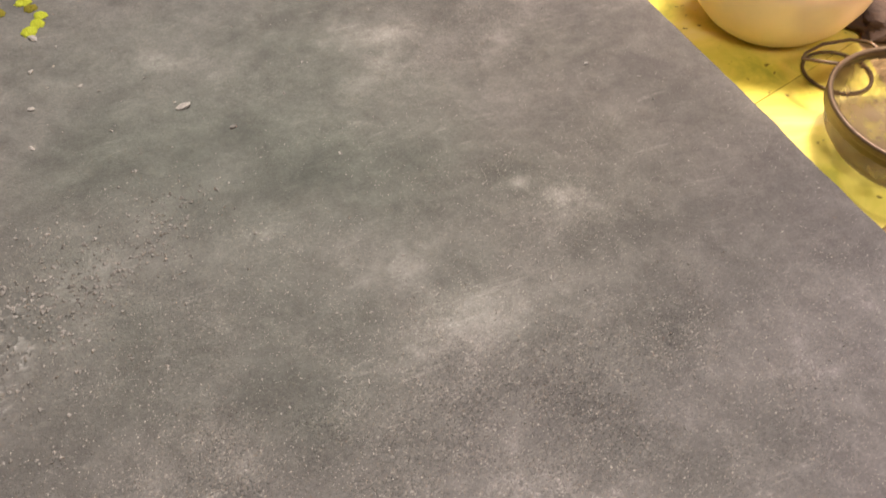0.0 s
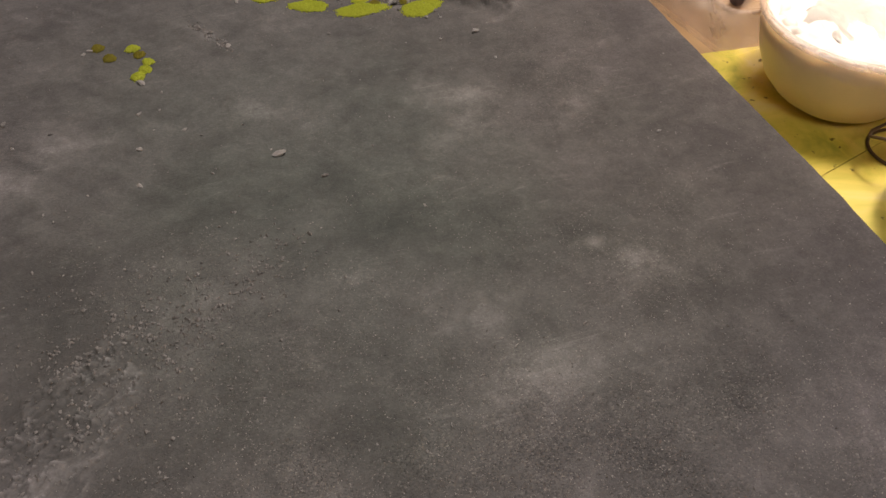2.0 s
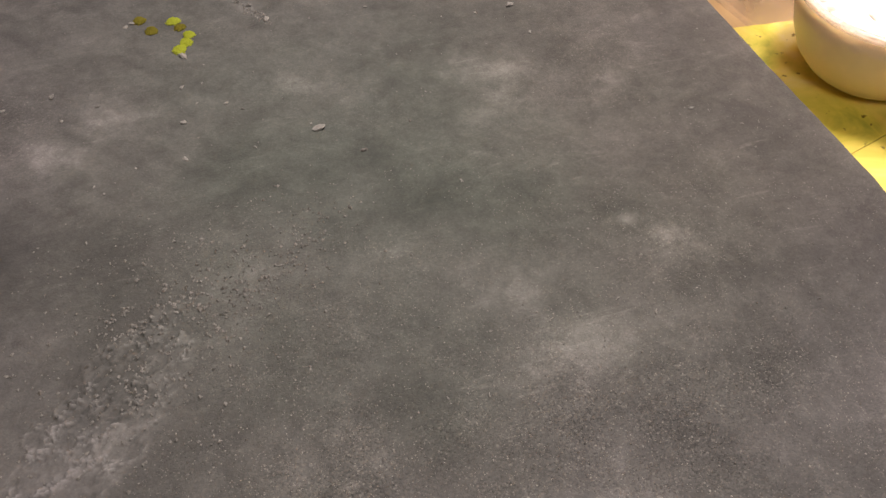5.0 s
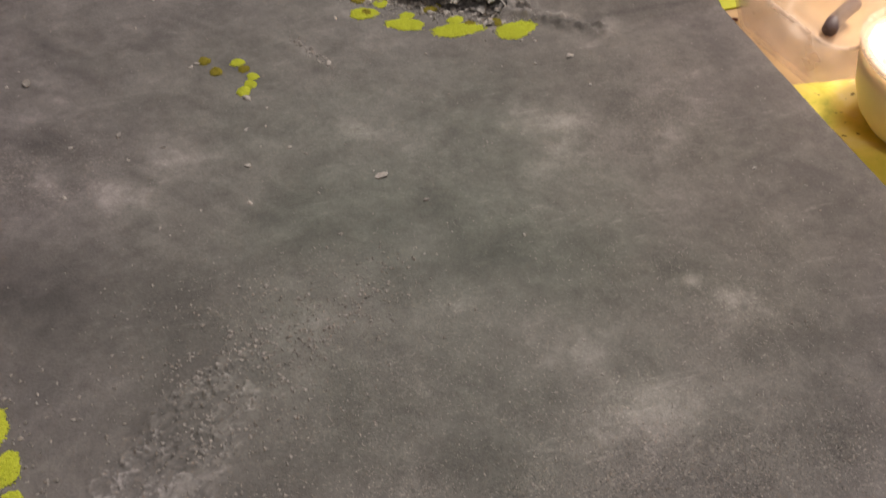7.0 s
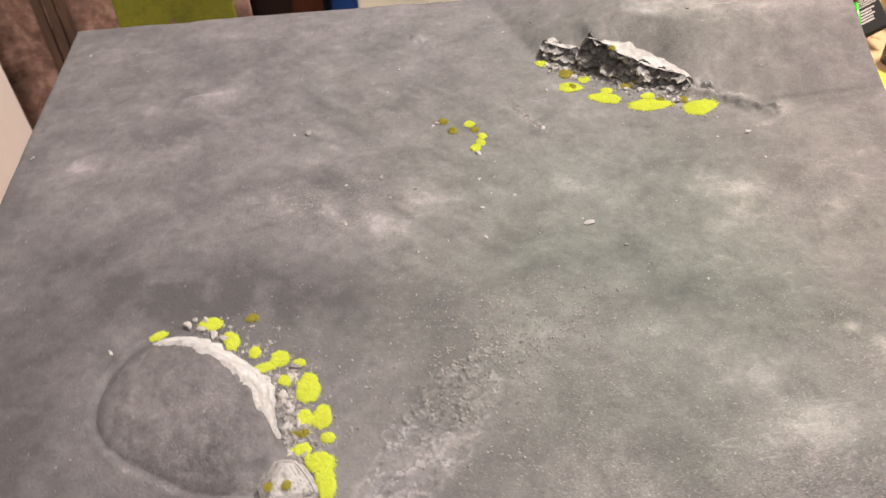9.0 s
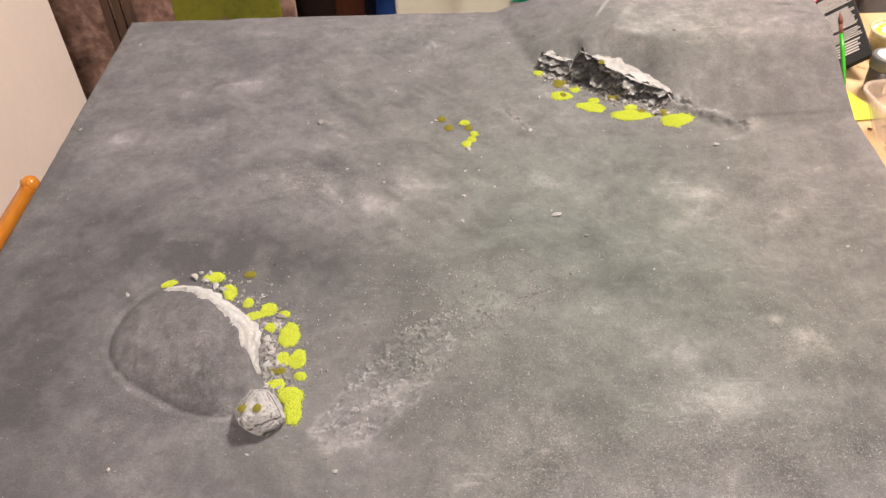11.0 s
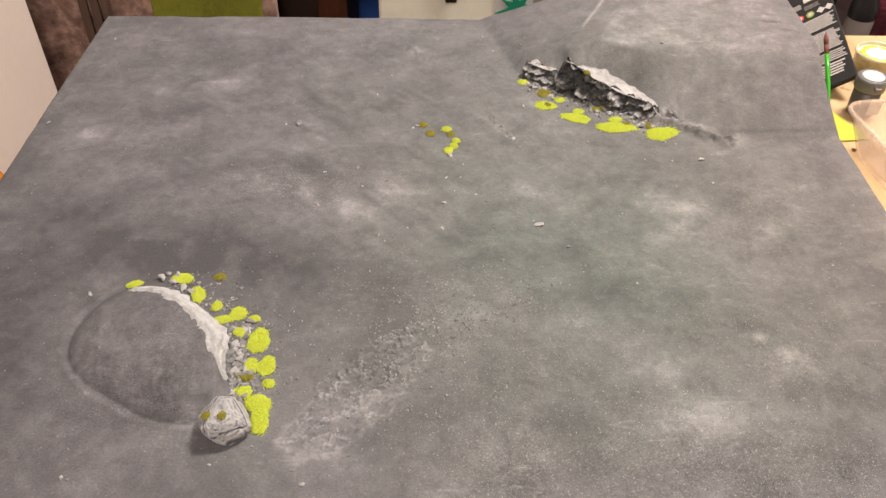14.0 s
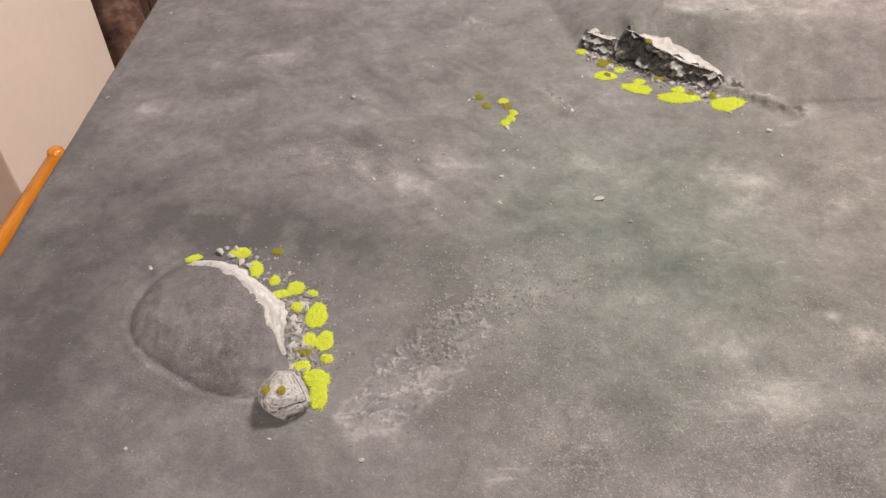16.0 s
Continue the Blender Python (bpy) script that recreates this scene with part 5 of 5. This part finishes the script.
def small_boxes():
    t = thing("black_pot", (0.743, 0.546, TABLE), "low black pot with a bright white lid", "pot")
    part("base", box((0.026, 0.022, 0.007), (0, 0, 0.0035), 0.0015), M_BLACK, t)
    part("lid", box((0.0155, 0.0145, 0.0125), (0.003, 0, 0.0130), 0.0025), M_WHITE, t, "bright white lid")
    m = pose(0.749, 0.500, TABLE, 0, 0, -78) @ Matrix.Diagonal((0.72, 0.7, 0.68, 1))
    t = thing("orange_edged_box", m, "black cardboard box with orange edges and a pale picture", "box")
    part("body", box((0.046, 0.056, 0.040), (0, 0, 0.020), 0.0006), M_BLACKCARD, t)
    y = -0.0282
    part("orange_stripe", box((0.0465, 0.0006, 0.003), (0, y, 0.0385), 0.0001), M_ORANGE, t, "orange stripe")
    part("orange_stripe", box((0.0465, 0.0006, 0.003), (0, y, 0.0030), 0.0001), M_ORANGE, t, "orange stripe")
    part("orange_badge", box((0.012, 0.006, 0.0006), (0.006, -0.018, 0.0402), 0.0001), M_ORANGE, t, "orange badge")
    rnd = random.Random(31)
    for k in range(5):
        part("picture_patch", box((rnd.uniform(0.005, 0.009), 0.0006, rnd.uniform(0.008, 0.02)), (-0.014 + 0.0068 * k, y, 0.02 + rnd.uniform(-0.003, 0.003)), 0.0001), M_PRINT if k % 2 else M_GREYPRINT, t)
    m = frame_from((0.800, 0.474, TABLE + 0.040), (0.70, -0.70, 0.10), (0.35, 0.45, 0.35))
    t = thing("printed_carton", m, "black printed carton lying tilted on other boxes", "carton")
    part("body", box((0.100, 0.060, 0.024), (0, 0, -0.012), 0.0008), M_BLACKCARD, t)
    small_print(t, -0.046, 0.03, -0.026, 0.014, 0.0062, 0.0032, 41, 0.0003, M_PRINT, 0.5)
    t = thing("black_box", (0.816, 0.462, TABLE), "plain black box under the tilted carton", "box", turn=-45)
    part("body", box((0.086, 0.060, 0.024), (0, 0, 0.012), 0.001), M_BLACKCARD, t)


small_boxes()


def crumpled(name, size, seed, material, label, category, place, amount=0.35, sub=4):
    bm = bmesh.new()
    bmesh.ops.create_icosphere(bm, subdivisions=sub, radius=0.5)
    off = Vector((seed * 3.1, seed * 1.7, 0))
    for v in bm.verts:
        k = noise.turbulence(v.co * 2.2 + off, 3, True) - 0.5 + 0.6 * noise.noise(v.co * 1.3 + off)
        v.co *= 1 + amount * k
        v.co.z = max(v.co.z, -0.42)
    bmesh.ops.scale(bm, vec=size, verts=bm.verts)
    ob = mesh_object(name, bm, material)
    ob.matrix_world = place
    return tagged(ob, label, category)


crumpled("plastic_bag", (0.078, 0.055, 0.034), 3, M_BAG, "crumpled shiny black plastic bag on the table", "bag", pose(0.796, 0.592, TABLE + 0.0145, 0, 0, -20))


def folded_paper():
    bm = bmesh.new()
    a, b, c, d, e = [bm.verts.new(p) for p in ((-0.036, 0.006, 0.052), (0.034, 0.012, 0.054), (0.052, -0.03, 0.030), (-0.012, -0.030, 0.004), (0.045, -0.045, 0.0))]
    bm.faces.new((a, d, c, b))
    bm.faces.new((d, e, c))
    solid = bmesh.ops.solidify(bm, geom=bm.faces[:], thickness=0.0008)
    ob = mesh_object("folded_paper", bm, M_WHITE)
    ob.location = (0.818, 0.572, TABLE + 0.0035)
    tagged(ob, "folded sheet of white paper on the black bag", "paper")


folded_paper()
crumpled("cleaning_rag", (0.060, 0.045, 0.022), 13, M_RAG, "crumpled dark brown rag lying beside the bowl", "rag", pose(0.738, 0.277, TABLE + 0.0085, 0, 0, 30), 0.3, 4)

# ---------------------------------------------------------------- behind the table
def low_cabinet(x0, x1, y0, y1, top, label):
    t = thing("low_cabinet", ((x0 + x1) / 2, (y0 + y1) / 2, FLOOR), label, "cabinet")
    w, d, h = x1 - x0, y1 - y0, top - FLOOR
    part("body", box((w, d, h - 0.02), (0, 0, (h - 0.02) / 2), 0.002), M_CHEST, t)
    part("top", box((w + 0.02, d + 0.02, 0.02), (0, 0, h - 0.01), 0.003), M_CHEST, t)
    for k in (-1, 1):
        door = part("door", box((w / 2 - 0.02, 0.014, h - 0.08), (k * w / 4, -d / 2 - 0.007, h / 2 - 0.01), 0.002), M_CHEST, t)
        part("knob", box((0.02, 0.016, 0.02), (k * 0.03, -d / 2 - 0.022, h / 2), 0.004), M_POTGREY, door)


low_cabinet(-0.02, 0.76, 0.93, 1.40, -0.335, "dark red wooden cabinet behind the table")
low_cabinet(0.80, 1.00, 0.93, 1.40, -0.255, "narrow dark red wooden cabinet behind the table")


def white_box():
    x0, x1, y0, y1, z0, z1 = 0.221, 0.690, 0.95, 1.20, -0.335, -0.076
    t = thing("white_carton_box", ((x0 + x1) / 2, (y0 + y1) / 2, z0), "large white carton strapped with black tape", "box")
    w, d, h = x1 - x0, y1 - y0, z1 - z0
    part("body", box((w, d, h), (0, 0, h / 2), 0.004), M_BOXWHITE, t)
    part("lid", box((w + 0.006, d + 0.006, 0.010), (0, 0, h - 0.003), 0.003), M_BOXWHITE, t)
    f = -d / 2 - 0.0045
    for x, wd, drop, skew in ((-0.146, 0.031, 0.072, 0.010), (0.010, 0.024, 0.050, 0.0), (0.142, 0.029, 0.120, 0.004)):
        bm = bmesh.new()
        rows = [(-skew, d * 0.5, h + 0.0035), (-skew * 0.3, -d * 0.25, h + 0.0035), (0, f, h + 0.0035), (0, f - 0.001, h), (skew * 0.5, f - 0.001, h - drop * 0.6), (skew, f - 0.002, h - drop)]
        line = []
        for k, (sx, y, z) in enumerate(rows):
            narrow = 0.45 if k == len(rows) - 1 and drop > 0.06 else 1.0
            line.append([bm.verts.new((x + sx + q * wd / 2 * narrow, y, z)) for q in (-1, 0, 1)])
        for a, b in zip(line, line[1:]):
            for k in range(2):
                bm.faces.new((a[k], a[k + 1], b[k + 1], b[k]))
        bmesh.ops.solidify(bm, geom=bm.faces[:], thickness=0.0008)
        part("tape_strip", bm, M_TAPE, t, "black tape strip")
    part("poster", box((0.20, 0.001, 0.11), (0.024, f + 0.003, h - 0.095), 0.0002), M_POSTER, t, "pale grey printed label")
    bm = bmesh.new()
    front, rear = [], []
    for k in range(16):
        a, r = 2 * math.pi * k / 16 + 0.2, (0.031 if k % 4 == 0 else 0.026) if k % 2 == 0 else 0.012
        x, z = -0.046 + r * math.cos(a), h - 0.082 + r * math.sin(a)
        front.append(bm.verts.new((x, f + 0.0008, z)))
        rear.append(bm.verts.new((x, f + 0.0022, z)))
    hub = bm.verts.new((-0.046, f + 0.0006, h - 0.082))
    for k in range(16):
        j = (k + 1) % 16
        bm.faces.new((hub, front[k], front[j]))
        bm.faces.new((front[k], rear[k], rear[j], front[j]))
    bmesh.ops.recalc_face_normals(bm, faces=bm.faces)
    part("star_print", bm, M_STAR, t, "dark green star print")
    part("dark_bar_print", box((0.095, 0.0008, 0.014), (0, 0, 0), 0.0002, pose(0.022, f + 0.0014, h - 0.064, 0, -14, 0)), M_GREYPRINT, t, "grey brown bar print")
    part("peach_label", box((0.022, 0.0008, 0.020), (0.088, f + 0.001, h - 0.050), 0.0002), M_WALL, t, "small peach label")
    part("torn_patch", box((0.016, 0.0008, 0.040), (-0.118, f + 0.0035, h - 0.038), 0.0002), M_WALL, t, "torn peach patch")


white_box()


def blue_crate():
    t = thing("blue_crate", (0.215, 1.29, -0.335), "blue plastic crate standing behind the white carton", "crate")
    part("body", box((0.13, 0.17, 0.22), (0, 0, 0.11), 0.006), M_BLUE, t)
    part("rim", box((0.14, 0.18, 0.02), (0, 0, 0.215), 0.005), M_BLUE, t)
    for k in range(4):
        part("rib", box((0.006, 0.006, 0.18), (-0.045 + 0.03 * k, -0.087, 0.10), 0.001), M_BLUE, t)


blue_crate()
def wooden_chest():
    t = thing("wooden_chest", (0.0725, 1.095, -0.335), "dark red wooden chest under the black bin bag", "chest")
    part("body", box((0.197, 0.17, 0.166), (0, 0, 0.083), 0.002), M_CHEST, t)
    part("lid", box((0.205, 0.18, 0.012), (0, 0, 0.172), 0.003), M_CHEST, t)
    for k in (-1, 1):
        part("corner_post", box((0.042, 0.010, 0.164), (k * 0.0785, -0.089, 0.083), 0.002), M_POST, t, "red brown corner post")


wooden_chest()
crumpled("bin_bag", (0.40, 0.30, 0.36), 7, M_BAG, "large black bin bag stuffed full on the wooden chest", "bag", pose(0.115, 1.10, 0.005), 0.3, 5)


def brown_panel():
    t = thing("brown_terrain_panel", pose(-0.10, 0.915, FLOOR, -2.0, 0, 0), "brown stained terrain panel with a green patch, stood upright", "panel")
    x = 0.10
    part("board", box((0.36, 0.02, 1.05), (0.005, 0, 0.525), 0.003), M_PANEL, t)
    f = -0.0125
    h = -FLOOR
    part("green_patch", box((0.146, 0.004, 0.17), (0.095, f, h - 0.185), 0.002), M_MOSS, t, "olive green painted patch")
    for k in range(3):
        part("upright_plank", box((0.011, 0.006, 0.30), (-0.068 + 0.015 * k, f, h - 0.19), 0.001), M_PLANK, t, "dark brown plank")
    for z in (-0.040, -0.022, 0.000):
        part("cross_plank", box((0.20, 0.006, 0.012), (0.07, f, h + z), 0.001), M_PLANK, t, "dark brown plank")
    part("knot", disc(0.004, 0, 0, 0), M_PANEL, t).matrix_local = pose(0.09, f - 0.003, h - 0.165, 90, 0, 0)


brown_panel()


def wooden_chair():
    t = thing("wooden_chair", (-0.168, 0.60, FLOOR), "orange varnished wooden chair with ball finials", "chair")
    top = -0.195 - FLOOR
    for y in (0.0, -0.40):
        post = part("post", lathe([(0, 0), (0.011, 0), (0.012, 0.01), (0.012, top - 0.02), (0.008, top - 0.004), (0, top - 0.004)], 20), M_CHAIR, t, "", True)
        post.location = (0, y, 0)
        ball = part("ball_finial", lathe([(0, top - 0.008), (0.005, top - 0.007), (0.0092, top), (0.0102, top + 0.006), (0.0085, top + 0.012), (0.0044, top + 0.0152), (0, top + 0.0158)], 24), M_CHAIR, post, "turned ball finial", True)
    for z in (top + 0.002, top - 0.12, top - 0.22):
        part("rail", tube([(-0.002, -0.004, z), (-0.006, -0.2, z), (-0.004, -0.396, z)], 0.0088, 14), M_CHAIR, t, "", True)
    part("seat", box((0.34, 0.40, 0.022), (-0.16, -0.2, 0.30), 0.006), M_CHAIR, t)
    for y in (-0.02, -0.38):
        leg = part("leg", lathe([(0, 0), (0.012, 0), (0.014, 0.15), (0.012, 0.29), (0, 0.29)], 18), M_CHAIR, t, "", True)
        leg.location = (-0.30, y, 0)


wooden_chair()


def bottle(x, y, z, r, h, label, cap):
    t = thing("bottle", (x, y, z), label, "bottle", "dark bottles on the cabinet")
    part("body", lathe([(0, 0), (r, 0), (r, h * 0.62), (r * 0.45, h * 0.8), (r * 0.4, h * 0.95), (0, h * 0.95)], 28), M_BLACK, t, "", True)
    part("cap", lathe([(0, h * 0.93), (r * 0.48, h * 0.93), (r * 0.48, h), (0, h)], 24), cap, t, "", True)
    part("paper_label", lathe([(r * 1.01, h * 0.16), (r * 1.01, h * 0.48)], 28), M_GREYPRINT, t, "faded label", True)


bottle(0.908, 0.990, -0.255, 0.019, 0.146, "dark glass bottle with a silver cap", M_CAP)
bottle(0.870, 1.04, -0.255, 0.020, 0.13, "dark glass bottle with a black cap", M_BLACK)
leaning = thing("upright_board", (0.832, 1.06, -0.255), "narrow red brown wooden board stood on the cabinet", "board")
part("plank", box((0.040, 0.018, 0.42), (0, 0, 0.21), 0.002), M_REDWOOD, leaning)
crumpled("cellophane_bag", (0.10, 0.10, 0.22), 9, M_PURPLE, "shiny dark purple cellophane bag on the cabinet", "bag", pose(0.965, 1.02, -0.155), 0.28, 5)
slab("door_frame", (0.034, 0.09, CEILING - FLOOR), (1.030, 1.03, (CEILING + FLOOR) / 2), M_PINE, "varnished pine door post", "door frame", 0.002)
slab("trim", (0.20, 0.09, CEILING - FLOOR), (1.29, 1.03, (CEILING + FLOOR) / 2), M_PINE, "wide varnished pine board", "trim", 0.002)
slab("wall_recess", (0.6, 0.06, CEILING - FLOOR), (1.34, 1.12, (CEILING + FLOOR) / 2), M_LILAC, "lilac grey wall between pine boards", "wall")


def hung_cloth():
    bm = bmesh.new()
    cols = []
    for k in range(25):
        u = k / 24
        x, y = 0.716 + 0.088 * u, 1.03 + 0.008 * math.sin(u * 21)
        cols.append([bm.verts.new((x, y, -0.335)), bm.verts.new((x, y + 0.004, 0.3))])
    for a, b in zip(cols, cols[1:]):
        bm.faces.new((a[0], b[0], b[1], a[1]))
    bmesh.ops.solidify(bm, geom=bm.faces[:], thickness=0.004)
    tagged(mesh_object("hung_cloth", bm, M_TEAL, True), "dark teal folded cloth hanging behind the boxes", "cloth")


hung_cloth()
